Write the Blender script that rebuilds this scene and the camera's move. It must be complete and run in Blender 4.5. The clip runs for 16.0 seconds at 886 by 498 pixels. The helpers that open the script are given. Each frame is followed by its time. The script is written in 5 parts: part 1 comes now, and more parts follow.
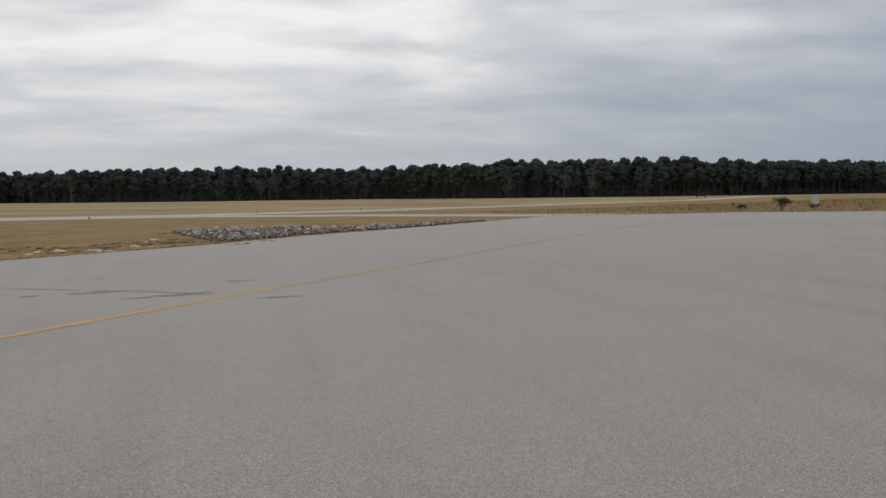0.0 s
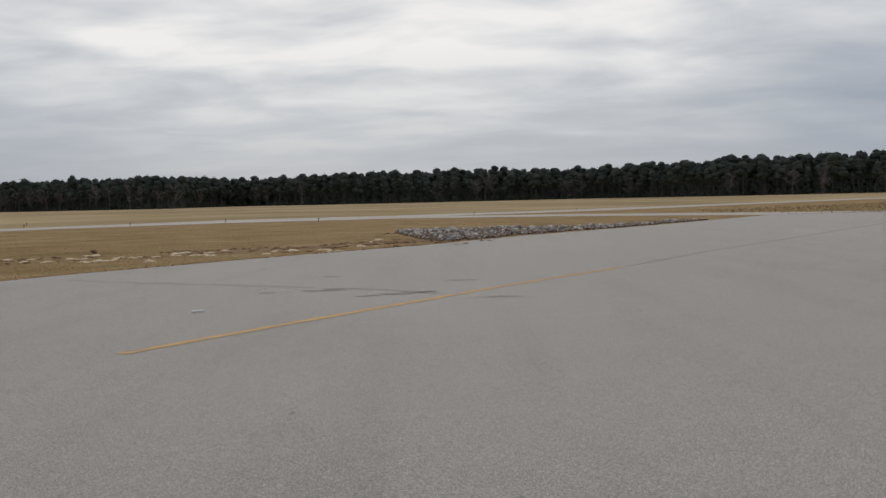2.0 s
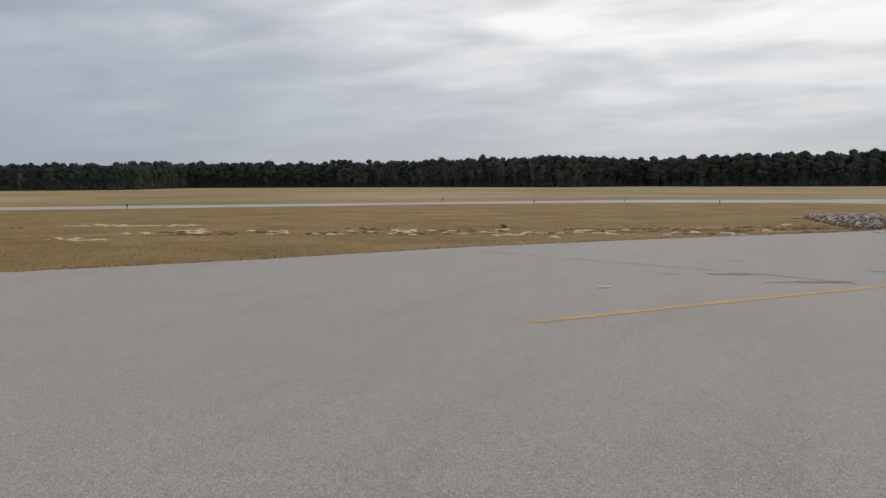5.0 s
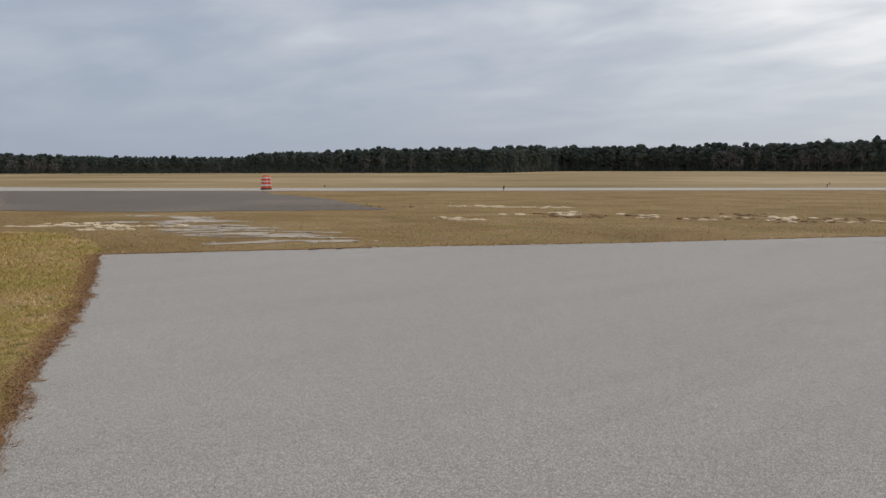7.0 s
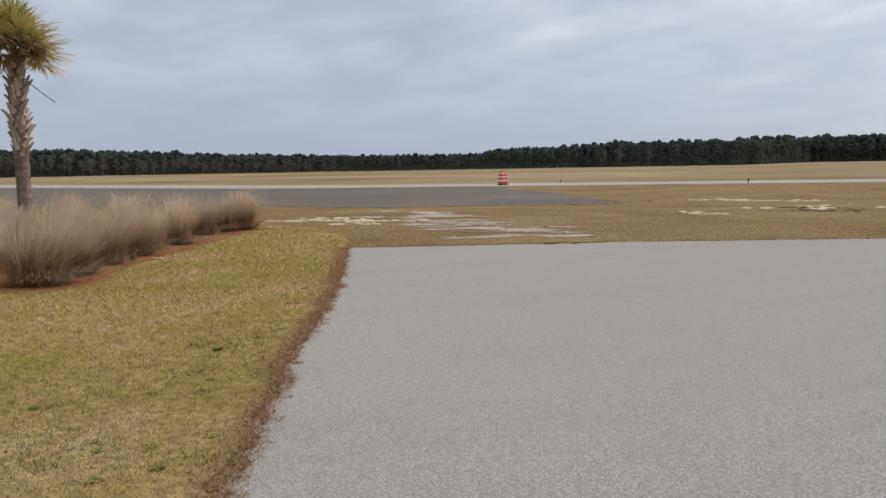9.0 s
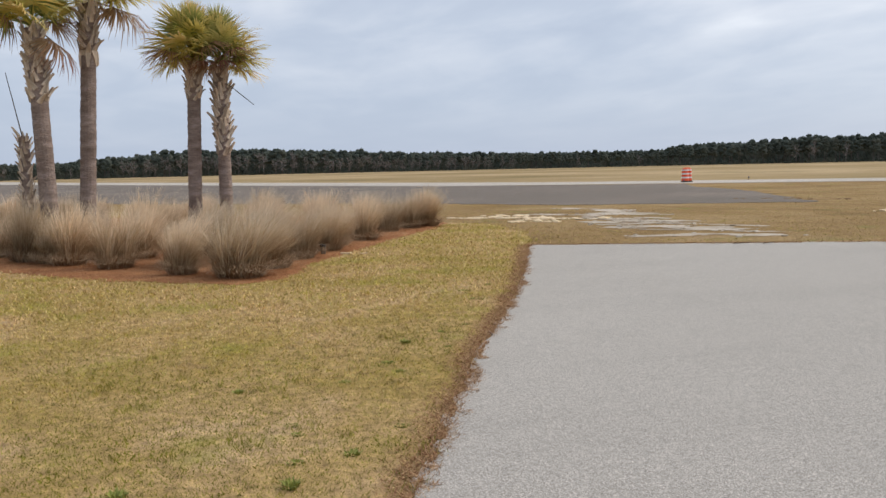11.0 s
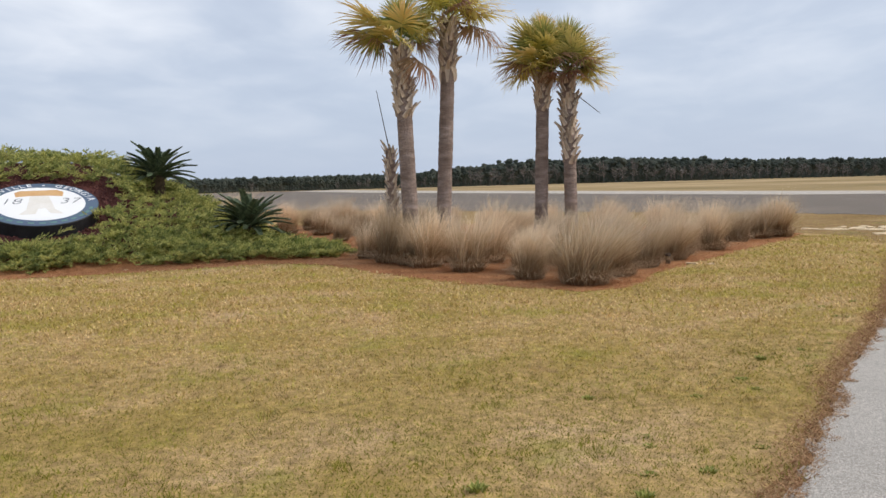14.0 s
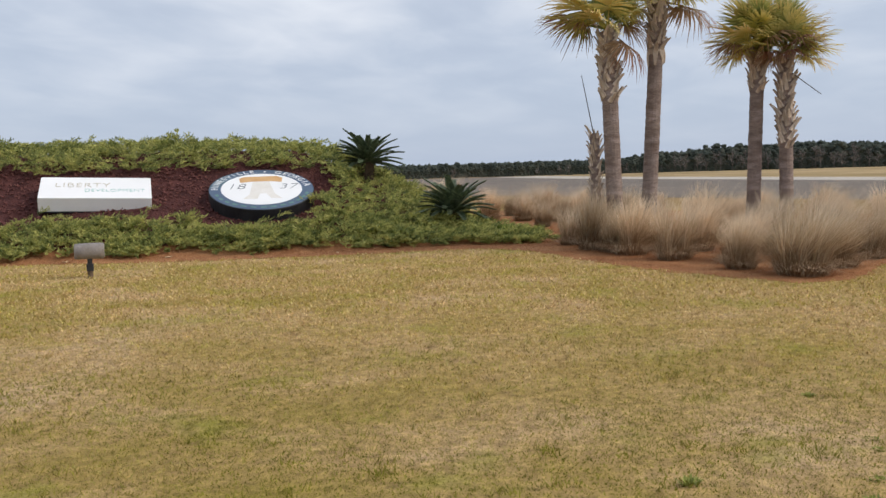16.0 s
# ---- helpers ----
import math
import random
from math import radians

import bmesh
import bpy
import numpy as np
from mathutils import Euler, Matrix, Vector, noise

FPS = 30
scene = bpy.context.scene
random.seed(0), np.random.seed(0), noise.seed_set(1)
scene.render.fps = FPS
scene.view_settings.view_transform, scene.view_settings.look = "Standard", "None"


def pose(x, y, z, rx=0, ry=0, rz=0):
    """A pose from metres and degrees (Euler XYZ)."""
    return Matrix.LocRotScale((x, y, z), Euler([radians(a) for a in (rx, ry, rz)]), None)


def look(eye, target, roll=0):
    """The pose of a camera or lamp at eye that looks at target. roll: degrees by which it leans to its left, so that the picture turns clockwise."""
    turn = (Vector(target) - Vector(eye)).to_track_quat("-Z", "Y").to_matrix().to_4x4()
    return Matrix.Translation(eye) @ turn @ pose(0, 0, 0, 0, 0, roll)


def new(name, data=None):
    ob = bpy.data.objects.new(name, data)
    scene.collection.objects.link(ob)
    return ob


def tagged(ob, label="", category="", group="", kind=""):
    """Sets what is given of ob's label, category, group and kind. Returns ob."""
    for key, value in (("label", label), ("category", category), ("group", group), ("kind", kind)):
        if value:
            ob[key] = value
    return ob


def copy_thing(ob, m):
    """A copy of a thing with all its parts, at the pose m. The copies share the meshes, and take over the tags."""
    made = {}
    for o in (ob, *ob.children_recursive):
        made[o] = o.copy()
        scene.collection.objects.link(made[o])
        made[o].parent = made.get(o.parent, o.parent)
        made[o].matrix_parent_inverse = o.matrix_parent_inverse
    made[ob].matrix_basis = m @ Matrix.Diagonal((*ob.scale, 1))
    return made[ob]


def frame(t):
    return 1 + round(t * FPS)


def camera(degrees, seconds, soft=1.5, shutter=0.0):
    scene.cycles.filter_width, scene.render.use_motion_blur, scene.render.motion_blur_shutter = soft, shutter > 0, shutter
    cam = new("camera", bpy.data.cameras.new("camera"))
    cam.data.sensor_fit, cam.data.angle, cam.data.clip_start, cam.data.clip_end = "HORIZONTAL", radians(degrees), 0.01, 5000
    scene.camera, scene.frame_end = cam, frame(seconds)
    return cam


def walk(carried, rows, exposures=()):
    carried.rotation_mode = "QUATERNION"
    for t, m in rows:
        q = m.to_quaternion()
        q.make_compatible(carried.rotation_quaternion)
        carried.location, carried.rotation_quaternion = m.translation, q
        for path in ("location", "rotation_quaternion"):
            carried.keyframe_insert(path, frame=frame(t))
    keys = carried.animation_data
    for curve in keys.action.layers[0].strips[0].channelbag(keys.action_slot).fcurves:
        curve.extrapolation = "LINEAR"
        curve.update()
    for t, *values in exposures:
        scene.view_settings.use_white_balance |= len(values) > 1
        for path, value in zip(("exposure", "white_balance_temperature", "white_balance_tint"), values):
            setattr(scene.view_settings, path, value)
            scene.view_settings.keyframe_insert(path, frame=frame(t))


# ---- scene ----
# ---------------------------------------------------------------- camera
EYE = 1.6
cam = camera(50.4, 16.0, soft=1.5)
# seconds, x, y, yaw, pitch, lean
PATH = [
    (0.0, 0.225, 0.145, -12.94, -3.30, -0.68),
    (0.5, 0.169, 0.167, -9.66, -3.21, -0.88),
    (1.0, 0.167, 0.192, -6.21, -3.16, -1.18),
    (1.5, 0.154, 0.208, -3.07, -3.34, -1.33),
    (2.0, 0.132, 0.234, 0.08, -3.08, -1.36),
    (2.5, 0.126, 0.206, 2.99, -3.13, -1.30),
    (3.0, 0.122, 0.172, 5.19, -3.52, -1.41),
    (3.2, 0.122, 0.172, 6.36, -3.52, -1.41),
    (5.3, -0.000, -0.000, 28.05, -3.99, -0.14),
    (5.5, -0.000, -0.000, 31.00, -3.99, -0.14),
    (6.0, -0.025, -0.016, 37.19, -4.01, -0.51),
    (6.5, 0.003, -0.007, 42.15, -4.28, -0.30),
    (7.0, -0.023, 0.002, 46.03, -4.89, -0.05),
    (7.5, -0.009, -0.008, 49.49, -5.04, -0.17),
    (8.0, 0.027, -0.049, 53.67, -5.24, -0.66),
    (8.5, 0.034, -0.050, 57.16, -5.07, -0.96),
    (8.7, 0.034, -0.050, 58.46, -5.07, -0.96),
    (10.8, 0.028, -0.127, 70.12, -5.03, -1.27),
    (11.0, 0.028, -0.127, 71.15, -5.03, -1.27),
    (11.5, 0.016, -0.152, 73.97, -4.69, -1.27),
    (12.0, 0.020, -0.169, 78.19, -4.70, -1.40),
    (12.5, 0.013, -0.183, 81.76, -4.74, -1.53),
    (13.0, 0.004, -0.192, 84.55, -4.45, -1.60),
    (13.5, -0.004, -0.207, 87.75, -4.08, -1.57),
    (14.0, 0.003, -0.234, 91.54, -4.04, -1.52),
    (14.5, 0.004, -0.255, 94.41, -3.96, -1.14),
    (15.0, 0.002, -0.270, 97.26, -4.09, -1.26),
    (15.5, -0.004, -0.289, 100.47, -4.30, -1.52),
    (16.0, 0.018, -0.303, 103.66, -4.56, -1.60),
]
walk(cam, [(t, pose(x, y, EYE, 90 + p, 0, a) @ pose(0, 0, 0, 0, 0, r)) for t, x, y, a, p, r in PATH],
     exposures=[(0.0, -0.32, 7000, 12), (3.0, -0.36, 7000, 12), (5.5, -0.15, 7000, 12), (8.0, 0.06, 7000, 12), (11.0, 0.48, 7000, 12), (12.5, 0.58, 7000, 12),
                (14.5, 0.54, 7000, 12), (16.0, 0.46, 7000, 12)])

# ---------------------------------------------------------------- sky and sun
SUN_AZ, SUN_EL = 5.0, 38.0  # degrees left of +y, above the horizon


def node(nt, kind, **values):
    n = nt.nodes.new(kind)
    for key, value in values.items():
        n.inputs[key].default_value = value
    return n


def mix_rgb(nt, fac, a, b, how="MIX"):
    n = nt.nodes.new("ShaderNodeMix")
    n.data_type, n.blend_type = "RGBA", how
    for slot, value in ((0, fac), (6, a), (7, b)):
        if hasattr(value, "is_linked"):
            nt.links.new(value, n.inputs[slot])
        elif slot == 0:
            n.inputs[0].default_value = value
        else:
            n.inputs[slot].default_value = (*value, 1)
    return n.outputs[2]


def math_node(nt, op, a, b=0.0, c=0.0):
    n = nt.nodes.new("ShaderNodeMath")
    n.operation = op
    for i, value in enumerate((a, b, c)):
        if hasattr(value, "is_linked"):
            nt.links.new(value, n.inputs[i])
        else:
            n.inputs[i].default_value = value
    return n.outputs[0]


def ramp(nt, fac, stops, smooth=False):
    n = nt.nodes.new("ShaderNodeValToRGB")
    if smooth:
        n.color_ramp.interpolation = "EASE"
    els = n.color_ramp.elements
    while len(els) < len(stops):
        els.new(0.5)
    for e, (pos, col) in zip(els, stops):
        e.position = pos
        e.color = (*col, 1) if len(col) == 3 else col
    nt.links.new(fac, n.inputs[0])
    return n.outputs[0]


def noise_tex(nt, vector, scale, detail=4.0, rough=0.55, distort=0.0):
    n = node(nt, "ShaderNodeTexNoise", Scale=scale, Detail=detail, Roughness=rough, Distortion=distort)
    nt.links.new(vector, n.inputs["Vector"])
    return n.outputs["Fac"]


def mapped(nt, vector, scale=(1, 1, 1), turn=0.0, shift=(0, 0, 0)):
    n = nt.nodes.new("ShaderNodeMapping")
    n.inputs["Scale"].default_value = scale
    n.inputs["Rotation"].default_value = (0, 0, radians(turn))
    n.inputs["Location"].default_value = shift
    nt.links.new(vector, n.inputs["Vector"])
    return n.outputs[0]


def build_sky():
    world = bpy.data.worlds.new("overcast_sky")
    scene.world = world
    world.use_nodes = True
    nt = world.node_tree
    nt.nodes.clear()
    out = nt.nodes.new("ShaderNodeOutputWorld")
    back = node(nt, "ShaderNodeBackground", Strength=0.1)
    nt.links.new(back.outputs[0], out.inputs[0])
    sky = nt.nodes.new("ShaderNodeTexSky")
    sky.sky_type, sky.sun_disc = "NISHITA", False
    sky.sun_elevation, sky.sun_rotation = radians(SUN_EL), radians(-SUN_AZ)
    way = nt.nodes.new("ShaderNodeTexCoord").outputs["Generated"]
    split = nt.nodes.new("ShaderNodeSeparateXYZ")
    nt.links.new(way, split.inputs[0])
    up = math_node(nt, "MAXIMUM", split.outputs[2], 0.0)
    # the cloud deck: a flat layer seen in perspective, so that it draws out to bands near the horizon
    low = math_node(nt, "ADD", up, 0.15)
    join = nt.nodes.new("ShaderNodeCombineXYZ")
    nt.links.new(math_node(nt, "DIVIDE", split.outputs[0], low), join.inputs[0])
    nt.links.new(math_node(nt, "DIVIDE", split.outputs[1], low), join.inputs[1])
    deck = join.outputs[0]
    big = noise_tex(nt, mapped(nt, deck, (0.75, 0.95, 1), 20, (3.1, 1.7, 0)), 1.0, 3, 0.5, 0.3)
    fine = noise_tex(nt, mapped(nt, deck, (1.7, 2.5, 1), 35, (0.4, 5.2, 0)), 1.0, 4.5, 0.5, 0.3)
    shape = math_node(nt, "ADD", math_node(nt, "MULTIPLY", big, 0.5), math_node(nt, "MULTIPLY", fine, 0.5))
    # thinner cloud towards the sun
    toward = nt.nodes.new("ShaderNodeVectorMath")
    toward.operation = "DOT_PRODUCT"
    nt.links.new(way, toward.inputs[0])
    a, e = radians(SUN_AZ), radians(22)
    toward.inputs[1].default_value = (-math.sin(a) * math.cos(e), math.cos(a) * math.cos(e), math.sin(e))
    glow = math_node(nt, "POWER", math_node(nt, "MAXIMUM", toward.outputs["Value"], 0.0), 7.0)
    # the deck is smoother and greyer away from the sun
    calm = math_node(nt, "MULTIPLY_ADD", glow, 0.45, 0.55)
    shape = math_node(nt, "MULTIPLY_ADD", math_node(nt, "SUBTRACT", shape, 0.5), calm, 0.485)
    lift = math_node(nt, "MULTIPLY_ADD", glow, 0.29, shape)
    cloud = ramp(nt, lift, [(0.36, (2.9, 3.6, 4.9)), (0.46, (3.8, 4.55, 5.8)), (0.55, (5.2, 5.85, 6.9)),
                            (0.64, (7.1, 7.75, 8.6)), (0.76, (10.6, 11.0, 11.5))])
    haze = ramp(nt, up, [(0.0, (1, 1, 1)), (0.05, (0.75, 0.75, 0.75)), (0.16, (0, 0, 0))])
    low_sky = mix_rgb(nt, glow, (3.2, 4.0, 5.4), (5.9, 6.75, 7.8))
    deck_col = mix_rgb(nt, haze, cloud, low_sky)
    nt.links.new(mix_rgb(nt, 0.92, sky.outputs[0], deck_col), back.inputs[0])


build_sky()
sun_data = bpy.data.lights.new("sun", "SUN")
sun_data.energy, sun_data.angle, sun_data.color = 1.35, radians(25), (1.0, 0.965, 0.92)
sun = new("sun", sun_data)
sun.matrix_world = look((-60 * math.sin(radians(SUN_AZ)), 60 * math.cos(radians(SUN_AZ)), 60 * math.tan(radians(SUN_EL))), (0, 0, 0))


# ---------------------------------------------------------------- materials
def material(name, rough=0.8, metal=0.0, spec=0.3):
    m = bpy.data.materials.new(name)
    m.use_nodes = True
    b = m.node_tree.nodes["Principled BSDF"]
    b.inputs["Roughness"].default_value, b.inputs["Metallic"].default_value = rough, metal
    b.inputs["Specular IOR Level"].default_value = spec
    return m, m.node_tree, b


def place(nt):
    return nt.nodes.new("ShaderNodeTexCoord").outputs["Object"]


def bump(nt, b, height, strength, distance):
    n = node(nt, "ShaderNodeBump", Strength=strength, Distance=distance)
    nt.links.new(height, n.inputs["Height"])
    nt.links.new(n.outputs[0], b.inputs["Normal"])


def mottled(name, stops, scale, fine, fine_amount=0.4, rough=0.85, relief=0.4, depth=0.02, spec=0.3, stretch=(1, 1, 1), per_object=0.0, per_piece=0.0):
    """A surface of two scales: patches coloured by the stops, and a grain that lightens and darkens them."""
    m, nt, b = material(name, rough, 0, spec)
    at = mapped(nt, place(nt), stretch)
    patch = noise_tex(nt, at, scale, 5, 0.6)
    grain = noise_tex(nt, at, fine, 3, 0.7)
    col = ramp(nt, patch, stops)
    tone = math_node(nt, "MULTIPLY_ADD", grain, 2 * fine_amount, 1 - fine_amount)
    if per_object:
        info = nt.nodes.new("ShaderNodeObjectInfo")
        tone = math_node(nt, "MULTIPLY", tone, math_node(nt, "MULTIPLY_ADD", info.outputs["Random"], 2 * per_object, 1 - per_object))
    if per_piece:
        geo = nt.nodes.new("ShaderNodeNewGeometry")
        tone = math_node(nt, "MULTIPLY", tone, math_node(nt, "MULTIPLY_ADD", geo.outputs["Random Per Island"], 2 * per_piece, 1 - per_piece))
    scale_col = nt.nodes.new("ShaderNodeVectorMath")
    scale_col.operation = "SCALE"
    nt.links.new(col, scale_col.inputs[0])
    nt.links.new(tone, scale_col.inputs["Scale"])
    nt.links.new(scale_col.outputs[0], b.inputs["Base Color"])
    if relief:
        bump(nt, b, grain, relief, depth)
    return m


def island_mix(name, stops, rough=0.7, patch_scale=0.0, patch=(), amount=0.5, spec=0.25, thin=0.0):
    """Leaves and blades: each its own tone from the stops, with patches over the place."""
    m, nt, b = material(name, rough, 0, spec)
    geo = nt.nodes.new("ShaderNodeNewGeometry")
    col = ramp(nt, geo.outputs["Random Per Island"], stops)
    if patch_scale:
        col = mix_rgb(nt, amount, col, ramp(nt, noise_tex(nt, place(nt), patch_scale, 4, 0.6), patch))
    nt.links.new(col, b.inputs["Base Color"])
    if thin:
        b.inputs["Transmission Weight"].default_value = 0.0
        b.inputs["Subsurface Weight"].default_value = 0.0
        tr = nt.nodes.new("ShaderNodeBsdfTranslucent")
        nt.links.new(col, tr.inputs[0])
        mx = nt.nodes.new("ShaderNodeMixShader")
        mx.inputs[0].default_value = thin
        nt.links.new(b.outputs[0], mx.inputs[1])
        nt.links.new(tr.outputs[0], mx.inputs[2])
        nt.links.new(mx.outputs[0], nt.nodes["Material Output"].inputs[0])
    return m


def asphalt(name, stops, big, fleck_light, fleck_dark, rough=0.9, spec=0.22, dust=0.0):
    """Worn pavement: broad tonal patches, and aggregate of light and dark chips."""
    m, nt, b = material(name, rough, 0, spec)
    at = place(nt)
    tone = ramp(nt, noise_tex(nt, at, big, 5, 0.6, 0.5), stops)
    vor = nt.nodes.new("ShaderNodeTexVoronoi")
    vor.inputs["Scale"].default_value = 165
    nt.links.new(at, vor.inputs["Vector"])
    chip = nt.nodes.new("ShaderNodeSeparateColor")
    nt.links.new(vor.outputs["Color"], chip.inputs[0])
    light = ramp(nt, chip.outputs[0], [(0.55, (0, 0, 0)), (0.95, (1, 1, 1))])
    dark = ramp(nt, chip.outputs[1], [(0.6, (0, 0, 0)), (0.95, (1, 1, 1))])
    col = mix_rgb(nt, math_node(nt, "MULTIPLY", light, 0.85), tone, fleck_light)
    col = mix_rgb(nt, math_node(nt, "MULTIPLY", dark, 0.8), col, fleck_dark)
    # clusters of coarser chips, and the roller's mottling
    coarse = noise_tex(nt, at, 26, 3, 0.75)
    tint = nt.nodes.new("ShaderNodeVectorMath")
    tint.operation = "SCALE"
    nt.links.new(col, tint.inputs[0])
    rolled = noise_tex(nt, at, 1.6, 5, 0.7, 0.4)
    nt.links.new(math_node(nt, "MULTIPLY", math_node(nt, "MULTIPLY_ADD", coarse, 0.7, 0.65), math_node(nt, "MULTIPLY_ADD", rolled, 0.2, 0.9)), tint.inputs["Scale"])
    col = tint.outputs[0]
    # faint long streaks and stains
    streak = noise_tex(nt, mapped(nt, at, (0.9, 0.12, 1), 32), 1.0, 6, 0.65)
    col = mix_rgb(nt, math_node(nt, "MULTIPLY", ramp(nt, streak, [(0.5, (0, 0, 0)), (0.75, (1, 1, 1))]), 0.25), col, fleck_dark)
    nt.links.new(col, b.inputs["Base Color"])
    bump(nt, b, vor.outputs["Distance"], 0.3, 0.01)
    b.inputs["Sheen Weight"].default_value, b.inputs["Sheen Roughness"].default_value = dust, 0.5
    b.inputs["Sheen Tint"].default_value = (1.0, 0.93, 0.82, 1)
    return m


def turf(name, stops, scale, green, dirt):
    """Mown winter turf: tan and olive patches, greener spots, bare specks."""
    m, nt, b = material(name, 0.95, 0, 0.1)
    at = place(nt)
    base = ramp(nt, noise_tex(nt, at, scale, 6, 0.62, 0.6), stops)
    spots = ramp(nt, noise_tex(nt, mapped(nt, at, (1, 1, 1), 0, (7, 3, 0)), scale * 2.3, 4, 0.6), [(0.56, (0, 0, 0)), (0.72, (1, 1, 1))])
    col = mix_rgb(nt, math_node(nt, "MULTIPLY", spots, 0.7), base, green)
    bare = ramp(nt, noise_tex(nt, mapped(nt, at, (1, 1, 1), 0, (2, 9, 0)), scale * 5, 5, 0.65), [(0.58, (0, 0, 0)), (0.74, (1, 1, 1))])
    col = mix_rgb(nt, math_node(nt, "MULTIPLY", bare, 0.5), col, dirt)
    mott = noise_tex(nt, at, 9.0, 5, 0.72)
    sc0 = nt.nodes.new("ShaderNodeVectorMath")
    sc0.operation = "SCALE"
    nt.links.new(col, sc0.inputs[0])
    nt.links.new(math_node(nt, "MULTIPLY_ADD", mott, 1.9, 0.08), sc0.inputs["Scale"])
    col = sc0.outputs[0]
    grain = noise_tex(nt, at, 55, 3, 0.75)
    sc = nt.nodes.new("ShaderNodeVectorMath")
    sc.operation = "SCALE"
    nt.links.new(col, sc.inputs[0])
    nt.links.new(math_node(nt, "MULTIPLY_ADD", grain, 1.3, 0.35), sc.inputs["Scale"])
    nt.links.new(sc.outputs[0], b.inputs["Base Color"])
    bump(nt, b, grain, 0.8, 0.03)
    return m


M_APRON = asphalt("apron_asphalt", [(0.3, (0.262, 0.236, 0.205)), (0.55, (0.312, 0.282, 0.247)), (0.75, (0.355, 0.322, 0.284))], 0.09, (0.72, 0.66, 0.59), (0.075, 0.066, 0.057), dust=0.4)
M_TAXI = asphalt("taxiway_asphalt", [(0.3, (0.135, 0.103, 0.078)), (0.55, (0.185, 0.144, 0.112)), (0.75, (0.26, 0.205, 0.16))], 0.12, (0.3, 0.27, 0.23), (0.07, 0.06, 0.05), 0.95, 0.3)
M_STRIP = asphalt("strip_concrete", [(0.3, (0.44, 0.39, 0.33)), (0.6, (0.52, 0.46, 0.39)), (0.8, (0.58, 0.52, 0.45))], 0.1, (0.65, 0.6, 0.53), (0.3, 0.27, 0.24))
M_TURF = turf("winter_turf", [(0.28, (0.22, 0.14, 0.055)), (0.45, (0.30, 0.19, 0.08)), (0.6, (0.36, 0.24, 0.11)), (0.78, (0.45, 0.31, 0.17))], 0.28, (0.20, 0.20, 0.05), (0.28, 0.18, 0.11))
M_LAWN = turf("winter_lawn", [(0.3, (0.32, 0.24, 0.06)), (0.45, (0.41, 0.28, 0.10)), (0.58, (0.49, 0.33, 0.15)), (0.74, (0.58, 0.405, 0.24))], 0.42, (0.27, 0.265, 0.045), (0.33, 0.20, 0.115))
M_FIELD = mottled("dry_field", [(0.3, (0.20, 0.155, 0.065)), (0.42, (0.30, 0.215, 0.10)), (0.52, (0.37, 0.265, 0.135)), (0.60, (0.47, 0.34, 0.19)), (0.70, (0.28, 0.215, 0.095))], 0.022, 2, 0.35, 0.95, 0.6, 0.1, 0.1, (1, 1.0, 1))
M_SAND = mottled("pale_sand", [(0.3, (0.70, 0.54, 0.34)), (0.7, (0.88, 0.71, 0.49))], 1.2, 25, 0.3, 0.95, 0.4, 0.03, 0.1)
M_GRAVEL = mottled("crushed_gravel", [(0.3, (0.34, 0.27, 0.19)), (0.48, (0.50, 0.42, 0.33)), (0.7, (0.64, 0.55, 0.45))], 0.8, 20, 0.4, 0.95, 0.6, 0.03, 0.1)
M_STRAW = mottled("pine_straw", [(0.3, (0.27, 0.12, 0.055)), (0.5, (0.40, 0.18, 0.08)), (0.7, (0.52, 0.27, 0.13))], 0.9, 30, 0.6, 0.95, 0.9, 0.04, 0.1)
M_LAVA = mottled("red_mulch", [(0.3, (0.06, 0.024, 0.022)), (0.6, (0.125, 0.046, 0.04)), (0.8, (0.19, 0.075, 0.06))], 2.5, 22, 0.6, 0.95, 1.0, 0.06, 0.15)
M_YELLOW = mottled("worn_yellow_paint", [(0.38, (0.40, 0.31, 0.22)), (0.5, (0.56, 0.34, 0.13)), (0.62, (0.60, 0.37, 0.13)), (0.72, (0.46, 0.36, 0.25))], 2.5, 40, 0.4, 0.85, 0.2, 0.005)
M_FADED = mottled("faded_yellow_paint", [(0.42, (0.315, 0.285, 0.25)), (0.62, (0.40, 0.335, 0.25))], 1.5, 40, 0.25, 0.85, 0.2, 0.005)
M_STAIN = mottled("oil_stain", [(0.35, (0.14, 0.13, 0.12)), (0.6, (0.24, 0.22, 0.20))], 3, 40, 0.3, 0.7, 0.2, 0.005)
M_NEEDLES = island_mix("pine_foliage", [(0.0, (0.098, 0.116, 0.098)), (0.5, (0.12, 0.142, 0.118)), (1.0, (0.148, 0.168, 0.13))], 0.95, 0.22, [(0.32, (0.066, 0.084, 0.074)), (0.5, (0.105, 0.124, 0.102)), (0.68, (0.155, 0.158, 0.125))], 0.8, 0.1, thin=0.4)
M_BARE = island_mix("bare_twigs", [(0.0, (0.13, 0.115, 0.105)), (0.6, (0.20, 0.175, 0.16)), (1.0, (0.28, 0.25, 0.23))], 0.95)
M_BARK = mottled("pine_bark", [(0.3, (0.10, 0.088, 0.08)), (0.7, (0.19, 0.17, 0.155))], 0.8, 6, 0.4, 0.95, 0.5, 0.05)


